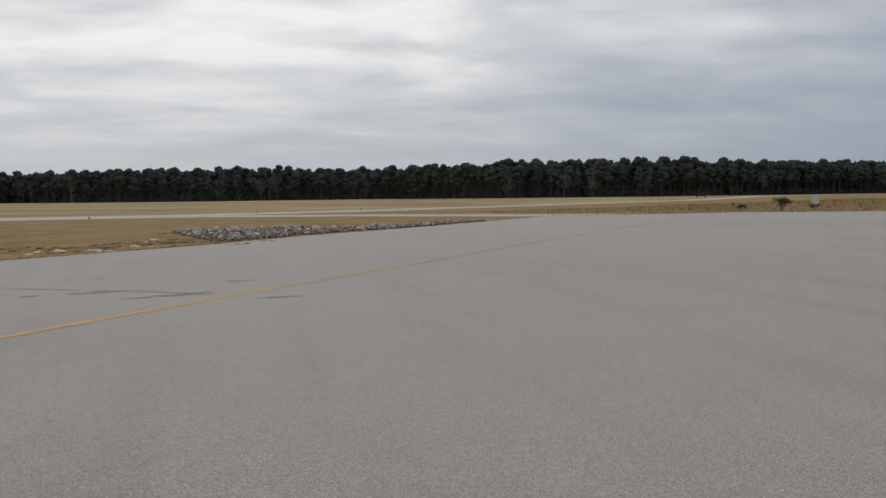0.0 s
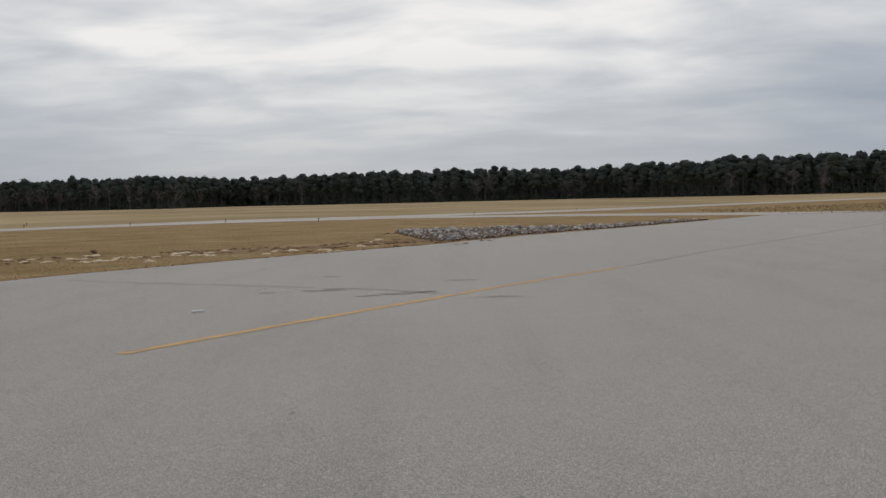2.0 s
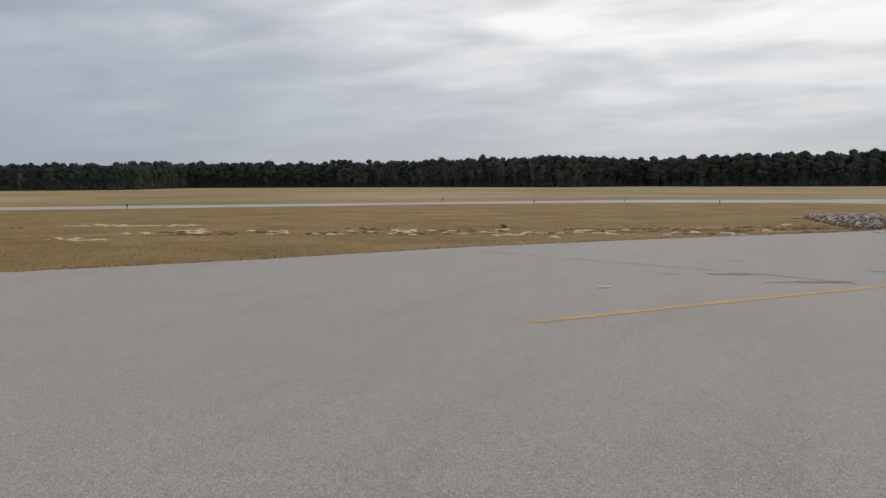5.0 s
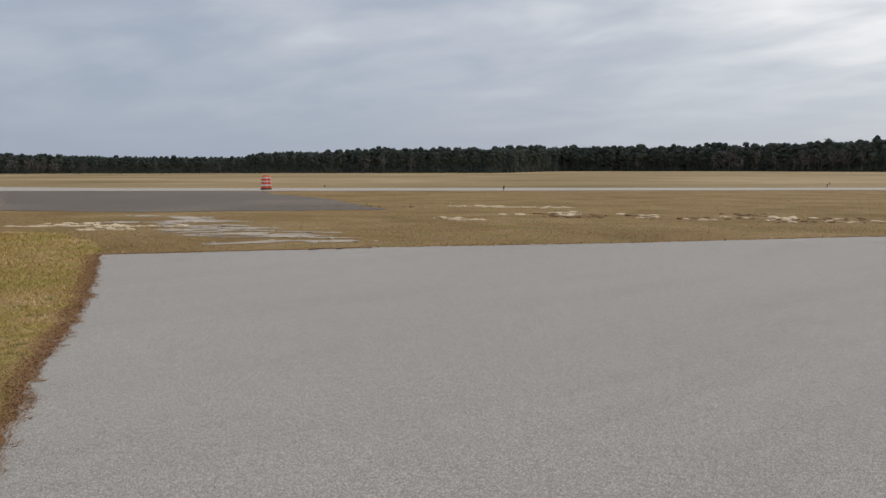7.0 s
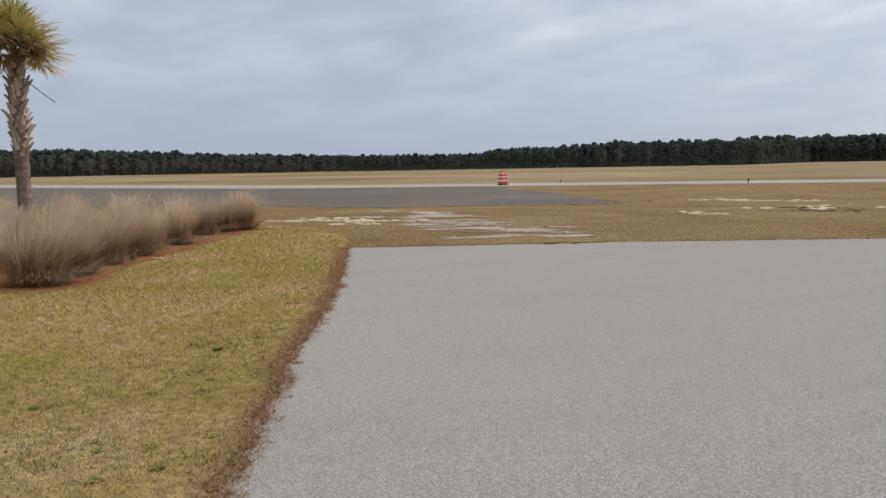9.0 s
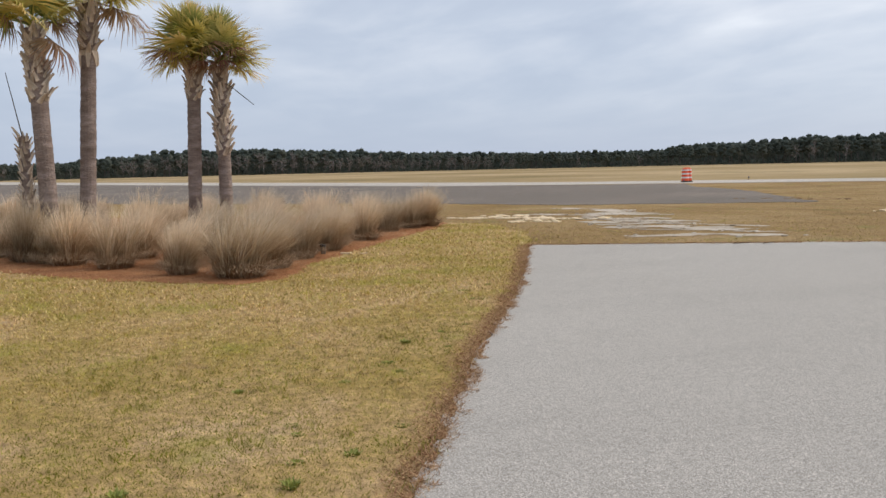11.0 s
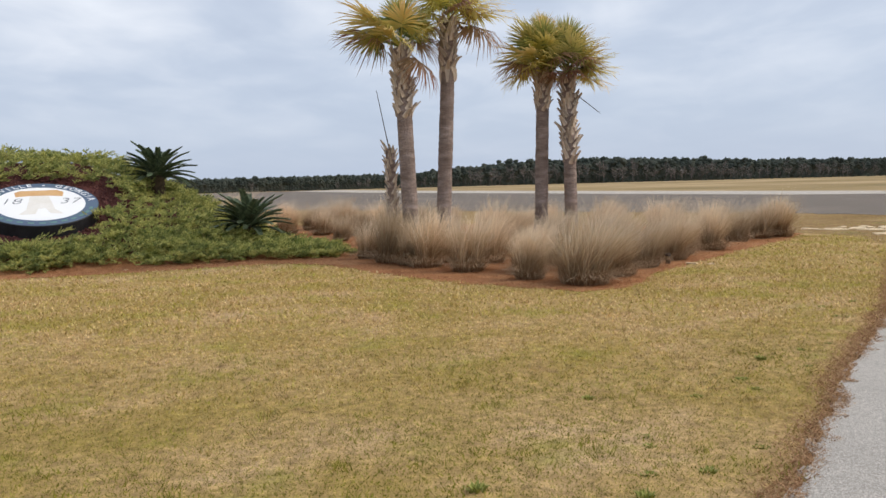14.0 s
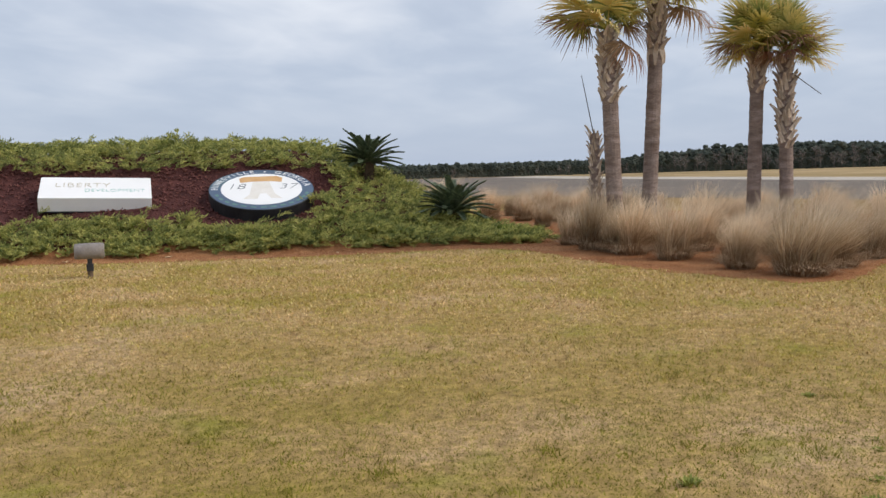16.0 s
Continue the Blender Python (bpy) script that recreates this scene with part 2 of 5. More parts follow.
# ---------------------------------------------------------------- building helpers
def mesh_object(name, verts, faces, mat, parent=None):
    me = bpy.data.meshes.new(name)
    me.from_pydata([tuple(v) for v in verts], [], faces)
    me.materials.append(mat)
    me.update()
    ob = new(name, me)
    ob.parent = parent
    return ob


def part(name, bm, mat, parent=None, label="", smooth=False):
    me = bpy.data.meshes.new(name)
    bm.normal_update()
    bm.to_mesh(me)
    bm.free()
    me.materials.append(mat)
    if smooth:
        me.shade_smooth()
    ob = new(name, me)
    ob.parent = parent
    if label:
        ob["label"] = label
    return ob


def soup(name, verts, faces_n, mat, parent=None):
    """A mesh of many loose faces, all with faces_n corners; verts is an array (n, 3)."""
    verts = np.asarray(verts, dtype=np.float32)
    n = len(verts) // faces_n
    me = bpy.data.meshes.new(name)
    me.vertices.add(len(verts))
    me.vertices.foreach_set("co", verts.ravel())
    me.loops.add(len(verts))
    me.loops.foreach_set("vertex_index", np.arange(len(verts), dtype=np.int32))
    me.polygons.add(n)
    me.polygons.foreach_set("loop_start", np.arange(0, len(verts), faces_n, dtype=np.int32))
    me.materials.append(mat)
    me.update(calc_edges=True)
    me.validate()
    ob = new(name, me)
    ob.parent = parent
    return ob


def indexed(name, verts, tris, mat, parent=None, smooth=False):
    """A mesh from an array of vertices and one of triangles."""
    verts, tris = np.asarray(verts, dtype=np.float32), np.asarray(tris, dtype=np.int32)
    me = bpy.data.meshes.new(name)
    me.vertices.add(len(verts))
    me.vertices.foreach_set("co", verts.ravel())
    me.loops.add(tris.size)
    me.loops.foreach_set("vertex_index", tris.ravel())
    me.polygons.add(len(tris))
    me.polygons.foreach_set("loop_start", np.arange(0, tris.size, 3, dtype=np.int32))
    me.materials.append(mat)
    me.update(calc_edges=True)
    if smooth:
        me.shade_smooth()
    ob = new(name, me)
    ob.parent = parent
    return ob


def ragged(points, step, amount, seed):
    """A closed outline, cut into short steps and roughened."""
    r = random.Random(seed)
    out = []
    n = len(points)
    for i in range(n):
        a, b = Vector(points[i]), Vector(points[(i + 1) % n])
        k = max(1, min(400, int((b - a).length / step)))
        side = Vector((-(b - a).y, (b - a).x)).normalized() if (b - a).length else Vector((0, 0))
        for j in range(k):
            p = a.lerp(b, j / k)
            out.append(p + side * (amount * (noise.noise(Vector((p.x * 0.9, p.y * 0.9, seed))) + 0.8 * r.uniform(-1, 1))))
    return out


def sheet(name, outline, z, mat, thick=0.0, parent=None):
    bm = bmesh.new()
    f = bm.faces.new([bm.verts.new((p[0], p[1], z)) for p in outline])
    if f.calc_area() and f.normal.z < 0:
        f.normal_flip()
    f.normal_update()
    if f.normal.z < 0:
        f.normal_flip()
    if thick:
        ext = bmesh.ops.extrude_face_region(bm, geom=[f])
        for v in [e for e in ext["geom"] if isinstance(e, bmesh.types.BMVert)]:
            v.co.z = z
        for v in f.verts:
            v.co.z = z - thick
    bmesh.ops.triangulate(bm, faces=bm.faces[:])
    bmesh.ops.recalc_face_normals(bm, faces=bm.faces[:])
    return part(name, bm, mat, parent)


def inside(x, y, poly):
    """Which of the points lie within the outline."""
    hit = np.zeros(len(x), bool)
    n = len(poly)
    for i in range(n):
        (ax, ay), (bx, by) = poly[i], poly[(i + 1) % n]
        if ay == by:
            continue
        cross = (ay > y) != (by > y)
        hit ^= cross & (x < (bx - ax) * (y - ay) / (by - ay) + ax)
    return hit


# ---------------------------------------------------------------- ground, apron, taxiways
APRON = [(-17.2, 7.58), (-14.8, 12.2), (-11.75, 17.0), (-9.1, 22.2), (-5.2, 27.4), (-0.36, 33.2), (3.2, 38.5), (10.2, 46.9), (21.8, 62.6),
         (37.9, 65.0), (47.6, 60.5), (90, 45), (95, -60), (25, -70), (12, -6.8), (4, -2.9), (-4.3, 1.18), (-7.75, 2.9), (-11.8, 5.05)]
STRIP = [(-310, -58), (-191, -21.5), (-100, 13.5), (-72, 24.7), (-58, 38.8), (-39.3, 58.3), (-28.9, 70.5), (-17.5, 77.8), (-3.4, 79.6), (9, 74), (21.8, 63.0),
         (33, 66.0), (25, 69.8), (12, 80.5), (0, 85.6), (18, 97), (50, 128), (90, 164), (170, 265), (260, 330), (262, 340), (165, 275), (86, 170), (45, 133), (12, 104), (-6, 93.5), (-20, 91),
         (-33, 78), (-58.6, 52.0), (-75, 35), (-100, 24.5), (-191, -8), (-310, -42)]
TAXI = [(-28.4, 24.3), (-33.2, 16.3), (-38.4, 13.1), (-50, 2.0), (-70, -18), (-110, -45), (-200, -80), (-310, -100), (-310, -58.2), (-191, -21.7), (-100, 13.3), (-72, 24.5), (-57, 37.3),
        (-50, 33.5), (-43, 31.7)]
FIELD = [(-1500, -900), (-310, -44), (-191, -10), (-100, 22), (-75, 33), (-58.6, 50.5), (-33, 76.5), (-20, 89.5), (-6, 92), (12, 102.5), (45, 131), (86, 168), (165, 272), (262, 337),
         (900, 700), (900, 1500), (-1500, 1500)]
BED = [(-13.35, 1.35), (-13.8, 2.15), (-15.8, 2.9), (-18.9, 4.75), (-23.1, 7.5), (-25.2, 8.6), (-31, 7), (-36, 0), (-40, -10), (-36, -24), (-26, -29), (-14.8, -24),
       (-15.2, -17), (-16.4, -13.5), (-16.85, -10.7), (-17.65, -8.3), (-18.75, -6.0), (-19.55, -4.3), (-19.1, -3.2), (-17.7, -2.25), (-15.8, -1.1), (-14.6, 0.05)]

ground = mesh_object("ground", [(-3000, -3000, -0.024), (3000, -3000, -0.024), (3000, 3000, -0.024), (-3000, 3000, -0.024)], [(0, 1, 2, 3)], M_TURF)
tagged(ground, "mown winter turf, tan with olive patches", "ground", kind="structure")
apron = sheet("apron", ragged(APRON, 0.16, 0.06, 3), 0.0, M_APRON, 0.06)
tagged(apron, "worn pale grey asphalt apron with coarse aggregate", "pavement", kind="structure")
strip = sheet("runway", STRIP, -0.006, M_STRIP, 0.03)
tagged(strip, "pale concrete taxiway strip crossing the airfield", "runway", kind="structure")
taxi = sheet("taxiway", ragged(TAXI, 0.6, 0.25, 8), -0.012, M_TAXI, 0.02)
tagged(taxi, "dark old asphalt taxiway with ragged edge", "pavement", kind="structure")
field = sheet("dry_field", FIELD, -0.018, M_FIELD)
tagged(field, "wide field of dry tan grass", "ground", kind="structure")
bed = sheet("planting_bed", ragged(BED, 0.25, 0.12, 5), -0.004, M_STRAW, 0.02)
tagged(bed, "planting bed mulched with red-brown pine straw", "ground", kind="structure")

LAWN = [(-17.1, 7.5), (-11.8, 5.0), (-7.75, 2.85), (-4.3, 1.12), (4, -2.95), (12, -6.9), (25, -70), (-60, -80), (-60, -20), (-34, 4), (-24, 9.5), (-20, 8.8)]
lawn = sheet("lawn", ragged(LAWN, 0.3, 0.12, 12), -0.012, M_LAWN)
tagged(lawn, "mown winter lawn, tan with yellow-green patches", "lawn", kind="structure")

# ---------------------------------------------------------------- far woods
# azimuth left of +y, angle of the treetops above the horizon
SKYLINE = [(-120, 1.6), (-60, 1.7), (-38, 1.72), (-26, 2.08), (-18, 2.12), (-9, 1.78), (0, 1.85), (8, 1.72), (12, 1.52), (15.7, 1.86), (20, 1.7), (23.6, 1.55), (30, 1.42),
           (37, 1.4), (49.2, 1.36), (50, 1.24), (56, 1.04), (57.1, 0.95), (57.6, 0.70), (66, 0.74), (72.8, 0.95), (77.2, 1.17), (82.3, 1.40), (87.1, 1.27), (90.3, 0.95), (93, 0.66),
           (105, 0.60), (130, 0.55), (200, 0.55)]


def clump_cards(r, centre, size, count, flat=0.7):
    """A loose tuft: small leaf faces turned every way inside an uneven ball."""
    d = r.normal(size=(count, 3))
    d /= np.linalg.norm(d, axis=1)[:, None]
    c = centre + d * (size * r.uniform(0.35, 1.0, (count, 1))) * np.array([1, 1, flat])
    a = r.normal(size=(count, 3))
    a /= np.linalg.norm(a, axis=1)[:, None]
    b = np.cross(a, d)
    s = size * r.uniform(0.20, 0.36, (count, 1))
    return np.stack([c - a * s, c + a * s * 0.9 + b * s * 0.3, c + b * s * 1.1], 1).reshape(-1, 3)


ICO_V, ICO_F = None, None


def ico():
    bm = bmesh.new()
    bmesh.ops.create_icosphere(bm, subdivisions=1, radius=1.0)
    v = np.array([x.co for x in bm.verts])
    f = np.array([[q.index for q in x.verts] for x in bm.faces])
    bm.free()
    return v, f


ICO_V, ICO_F = ico()


def lump(r, centre, size, flat=0.8):
    """An uneven leafy mass, as loose triangles."""
    v = ICO_V * r.uniform(0.65, 1.2, (len(ICO_V), 1)) * np.array([size, size, size * flat]) + centre
    return v[ICO_F].reshape(-1, 3)


def ico_fine():
    bm = bmesh.new()
    bmesh.ops.create_icosphere(bm, subdivisions=2, radius=1.0)
    v = np.array([x.co for x in bm.verts])
    f = np.array([[q.index for q in x.verts] for x in bm.faces])
    bm.free()
    return v, f


ICO2_V, ICO2_F = ico_fine()


def puff(r, centre, size, flat=0.7):
    """A rounded, slightly uneven mass of needles."""
    v = ICO2_V * r.uniform(0.82, 1.14, (len(ICO2_V), 1)) * np.array([size, size, size * flat]) + centre
    return v[ICO2_F].reshape(-1, 3)


def wood_line(az):
    """Distance to the wood's edge and its height, by azimuth."""
    el = float(np.interp(az, *zip(*SKYLINE)))
    dist = float(np.clip(13.0 / math.tan(radians(el)), 360, 1050))
    dist = min(dist, float(np.interp(az, (30, 42), (1050, 335))))
    return el, dist, dist * math.tan(radians(el)) + EYE


def pine(r, base, top, w, near, green, trunks, side):
    """Round-headed pine: bare stem, and a domed crown of puffs with loose sprays round its rim."""
    lean = r.uniform(-0.015, 0.015, 2) * top
    tip = base + np.array([lean[0], lean[1], top * 0.94])
    if near < 2:
        fwd = np.array([-side[1], side[0], 0])
        for p in (side, fwd):
            trunks.append(np.array([base - p, base + p, tip + p * 0.3, base - p, tip + p * 0.3, tip - p * 0.3]))
    count = 10 if near < 2 else 6
    for j in range(count):
        f = (j + r.random()) / count
        h = 0.50 + 0.45 * f
        span = w * (0.65 + 0.5 * math.sin(math.pi * min(1.0, 0.25 + f * 0.75)))
        a = r.uniform(0, 6.283)
        k = span * 0.62 * math.sqrt(r.random()) * (1.0 if f < 0.75 else 0.5)
        c = base + (tip - base) * h + np.array([math.cos(a) * k, math.sin(a) * k, 0])
        size = w * r.uniform(0.36, 0.60)
        green.append(puff(r, c, size, 0.68))
        if f > 0.45:
            green.append(clump_cards(r, c + np.array([0, 0, size * 0.2]), size * 1.12, 9, 0.75))


def bare_tree(r, base, top, w, bare, side):
    """Leafless hardwood: stem, rising limbs and a fine haze of twigs."""
    tip = base + np.array([0, 0, top * 0.9])
    bare.append(np.array([base - side, base + side, tip]))
    for _ in range(16):
        h = r.uniform(0.25, 0.95)
        s0 = base + (tip - base) * h
        out = r.normal(size=3) * np.array([1, 1, 0.3])
        out = out / np.linalg.norm(out) * w * (1.4 - h * 0.7) + np.array([0, 0, w * 0.8])
        e0 = np.cross(out, [0.3, 0.2, 1.0])
        e0 = e0 / np.linalg.norm(e0) * 0.04 * w
        bare.append(np.array([s0 - e0, s0 + e0, s0 + out]))
        n = 20
        t0 = s0 + out * r.uniform(0.3, 1.0, (n, 1))
        d = r.normal(size=(n, 3)) * np.array([0.7, 0.7, 0.5]) + np.array([0, 0, 0.7])
        d *= w * 0.42 / np.linalg.norm(d, axis=1)[:, None]
        e = np.cross(d, r.normal(size=(n, 3)))
        e *= (0.022 * w / (np.linalg.norm(e, axis=1) + 1e-9))[:, None]
        bare.append(np.stack([t0 - e, t0 + e, t0 + d], 1).reshape(-1, 3))


def build_woods():
    r = np.random.default_rng(11)
    green, bare, trunks = [], [], []
    az = -118.0
    while az < 175:
        near = -42 < az < 108
        el, dist, full = wood_line(az)
        full *= 1.05 + 0.05 * noise.noise(Vector((az * 0.8, 0, 7.0))) + 0.05 * noise.noise(Vector((az * 0.25, 3.0, 7.0)))
        az += math.degrees((min(3.0, 0.26 * full) if near else 9) / dist) * r.uniform(0.5, 1.5)
        for row in range(4 if near else 1):
            d = dist + row * 6 + r.uniform(-3, 3)
            a = radians(az + r.uniform(-0.2, 0.2))
            top = full * (r.uniform(0.86, 1.0) if r.random() < 0.85 else r.uniform(1.0, 1.07))
            if row == 0:
                top *= r.uniform(0.70, 0.97)
            base = np.array([-math.sin(a) * d, math.cos(a) * d, 0.0])
            side = np.array([math.cos(a), math.sin(a), 0]) * 0.012 * top
            pine(r, base, top, top * r.uniform(0.17, 0.24), row, green, trunks, side)
            if row == 0 and near:
                # leafless edge and dark bushes before the pines
                share = 1.0 if 68 < az < 90 else 0.6 if 8 < az < 30 else 0.08
                if r.random() < share:
                    bare_tree(r, base * (1 - 5.0 / d), full * r.uniform(0.42, 0.74), full * r.uniform(0.14, 0.20), bare, side * 0.7)
                for _ in range(2):
                    h = top * r.uniform(0.06, 0.2)
                    green.append(clump_cards(r, base + np.array([r.uniform(-2, 2), r.uniform(-2, 2), h * 0.6]), h * 0.8 + 0.6, 18))
    # the dim inside of the wood: bushes and trunks that close the gaps
    for a in np.arange(-42, 108, 0.2):
        el, dist, full = wood_line(a)
        d = dist + 32
        q = radians(a)
        for h in (0.05, 0.18, 0.32, 0.46, 0.60, 0.74):
            green.append(lump(r, np.array([-math.sin(q) * d, math.cos(q) * d, full * h]), full * 0.15 + 1.0, 1.0))
    woods = soup("far_woods", np.concatenate(green), 3, M_NEEDLES)
    tagged(woods, "dark line of tall pines along the far field edge", "woods", kind="stuff")
    twigs = soup("bare_trees", np.concatenate(bare), 3, M_BARE)
    tagged(twigs, "grey leafless trees before the pine woods", "woods", kind="stuff")
    stems = soup("pine_trunks", np.concatenate(trunks), 3, M_BARK)
    tagged(stems, "dark trunks of the far pine woods", "woods", kind="stuff")


build_woods()


# ---------------------------------------------------------------- markings, stains and sand on the flat ground
def band(points, width, z, mat, name, seed=0, gaps=0.0):
    """A painted line along the points, with worn edges and gaps."""
    r = random.Random(seed)
    bm = bmesh.new()
    rows = []
    for i in range(len(points) - 1):
        a, b = Vector(points[i]), Vector(points[i + 1])
        k = max(1, int((b - a).length / 0.25))
        side = Vector((-(b - a).y, (b - a).x)).normalized()
        for j in range(k):
            p = a.lerp(b, j / k)
            l, s = width * r.uniform(0.38, 0.54), width * r.uniform(0.38, 0.54)
            rows.append((p + side * l, p - side * s, r.random() < gaps))
    for (a, b, skip), (c, d, _) in zip(rows, rows[1:]):
        if not skip:
            vs = [bm.verts.new((q.x, q.y, z)) for q in (a, b, d, c)]
            bm.faces.new(vs)
    bmesh.ops.recalc_face_normals(bm, faces=bm.faces[:])
    for f in bm.faces:
        if f.normal.z < 0:
            f.normal_flip()
    return part(name, bm, mat)


def blotch_rings(cx, cy, rx, ry, turn, seed, n=22):
    r = random.Random(seed)
    c, s = math.cos(radians(turn)), math.sin(radians(turn))
    out = []
    for i in range(n):
        a = 2 * math.pi * i / n
        k = 0.75 + 0.45 * noise.noise(Vector((math.cos(a) * 1.7, math.sin(a) * 1.7, seed * 1.37))) + r.uniform(-0.16, 0.16)
        x, y = rx * k * math.cos(a), ry * k * math.sin(a)
        out.append((cx + x * c - y * s, cy + x * s + y * c))
    return out


def blotches(name, items, z, mat, dome=0.0):
    """Flat patches: x, y, half length, half width, turn."""
    verts, faces = [], []
    for i, (x, y, rx, ry, turn) in enumerate(items):
        ring = blotch_rings(x, y, rx, ry, turn, i + 1)
        verts.append((x, y, z + 0.0004 * (i % 5) + dome * min(rx, ry)))
        first = len(verts)
        verts += [(px, py, z + 0.0004 * (i % 5)) for px, py in ring]
        for j in range(len(ring)):
            faces.append((first - 1, first + j, first + (j + 1) % len(ring)))
    return mesh_object(name, verts, faces, mat)


line_a = band([(-3.4, 10.35), (-2.02, 12.44), (-0.67, 14.4), (1.21, 17.15), (4.2, 21.05)], 0.19, 0.004, M_YELLOW, "yellow_line", 2)
tagged(line_a, "worn yellow guide line painted on the apron", "road marking", kind="structure")
line_b = band([(4.2, 21.05), (7.45, 25.9), (14.0, 34.7), (22.0, 45.5)], 0.15, 0.004, M_FADED, "yellow_line", 3)
tagged(line_b, "almost worn-off yellow guide line on the apron", "road marking", kind="structure")
line_c = band([(-8.15, 20.75), (-6.75, 19.95)], 0.17, 0.0045, M_FADED, "yellow_line", 4)
tagged(line_c, "short faded yellow line near the apron edge", "road marking", kind="structure")
line_d = band([(-6.75, 19.95), (-4.1, 18.6), (-1.2, 17.1), (0.2, 15.9)], 0.15, 0.0045, M_FADED, "yellow_line", 5, 0.1)
tagged(line_d, "almost worn-off yellow line on the apron", "road marking", kind="structure")
stain = blotches("oil_stain", [(-2.28, 20.0, 0.25, 0.12, 5), (-2.0, 17.1, 0.55, 0.12, 12), (-1.9, 17.3, 0.3, 0.09, -10), (-0.6, 16.2, 0.65, 0.14, 8), (-0.35, 16.45, 0.4, 0.12, -6),
                               (0.42, 18.5, 0.45, 0.09, 4), (1.0, 15.3, 0.5, 0.06, 4), (-3.0, 16.8, 0.25, 0.08, 10), (-1.15, 15.9, 0.3, 0.06, 20), (-1.05, 7.3, 0.035, 0.02, 0)], 0.0075, M_STAIN)
tagged(stain, "dark oil and rubber stains on grey asphalt", "stain", kind="structure")

sand_items = [(-26.0, 29.8, 2.0, 0.55, 25), (-28.3, 29.0, 1.2, 0.4, 30), (-20.9, 21.2, 0.8, 0.25, 45), (-22.0, 21.5, 0.5, 0.2, 40),
              (-26.6, 10.9, 1.7, 0.35, 55), (-25.0, 12.0, 1.3, 0.5, 55), (-27.6, 11.4, 0.9, 0.3, 50), (-24.2, 11.0, 0.7, 0.2, 60), (-14.3, 29.1, 0.35, 0.5, 20), (-11.3, 29.5, 0.3, 0.3, 10)]
rs = random.Random(21)
for i in range(70):
    k = rs.random() ** 0.9
    x, y = -22.5 + 24 * k, 25.5 + 7.5 * k + rs.gauss(0, 1.1) + (3.0 if k > 0.8 else 0)
    if k < 0.85:
        sand_items.append((x, y, rs.uniform(0.08, 0.26), rs.uniform(0.07, 0.22), rs.uniform(-10, 60)))


def scattered(items, seed):
    """Breaks large patches up into many small uneven ones."""
    r = random.Random(seed)
    out = []
    for x, y, rx, ry, turn in items:
        if rx < 0.3:
            out.append((x, y, rx, ry, turn))
            continue
        c, s = math.cos(radians(turn)), math.sin(radians(turn))
        for _ in range(int(5 + 15 * rx * ry + 5 * rx)):
            a, k = r.uniform(0, 6.283), math.sqrt(r.random()) * 1.05
            u, v = rx * k * math.cos(a), ry * k * math.sin(a)
            big = r.uniform(0.06, 0.27) * (1.2 - 0.6 * k)
            out.append((x + u * c - v * s, y + u * s + v * c, big * (1 + 0.7 * rx), big * r.uniform(0.4, 0.9), turn + r.uniform(-35, 35)))
    return out


sand = blotches("sand_patches", scattered(sand_items, 3), -0.0165, M_SAND, 0.10)
tagged(sand, "pale bare sand showing through the turf", "sand", kind="structure")
gravel_items = [(-28.5, 15.6, 1.6, 0.6, 5), (-25.9, 15.3, 1.3, 0.6, 10), (-27.2, 15.2, 0.9, 0.5, -20), (-30.3, 15.2, 0.9, 0.4, 30), (-21.6, 13.4, 1.0, 0.25, 25), (-22.9, 13.2, 0.9, 0.3, 25), (-19.4, 12.1, 1.1, 0.22, 42), (-17.7, 13.4, 0.8, 0.18, 42),
                (-19.6, 14.3, 1.2, 0.2, 30), (-23.6, 14.4, 0.9, 0.25, 20), (-20.6, 11.6, 0.8, 0.16, 42)]
for i in range(30):
    gx = rs.uniform(-27.5, -16.8)
    gravel_items.append((gx, 13.2 - 0.12 * (gx + 22) + rs.gauss(0, 0.75), rs.uniform(0.35, 1.1), rs.uniform(0.2, 0.5), rs.uniform(25, 75)))
gravel_items = [(x, y, rx, ry * 1.1, turn) for x, y, rx, ry, turn in gravel_items]
gravel = blotches("gravel_patches", gravel_items, -0.0145, M_GRAVEL, 0.02)
tagged(gravel, "broken grey concrete and gravel in the turf", "gravel", kind="structure")
M_EARTH = mottled("red_brown_earth", [(0.3, (0.18, 0.105, 0.055)), (0.55, (0.28, 0.17, 0.09)), (0.75, (0.38, 0.245, 0.135))], 0.7, 14, 0.5, 0.95, 0.8, 0.06, 0.1)
earth_items = [(-1.8, 36.5, 3.4, 1.2, 48), (-6.5, 32.5, 2.6, 1.0, 40), (-4.0, 34.0, 2.6, 1.1, 40), (2.8, 43.0, 4.8, 2.6, 45), (0.5, 44.0, 3.0, 3.0, 0), (-31, 25.5, 2.5, 0.3, 35)]
for i in range(50):
    k = rs.random()
    earth_items.append((-22 + 26 * k, 26 + 10 * k + rs.gauss(0, 1.3), rs.uniform(0.3, 1.1), rs.uniform(0.1, 0.3), rs.uniform(10, 60)))
earth_items = [e for e in earth_items if e[0] < 4]
earth = blotches("bare_earth", earth_items, -0.0200, M_EARTH, 0.02)
tagged(earth, "bare red-brown earth in the verge", "earth", kind="structure")


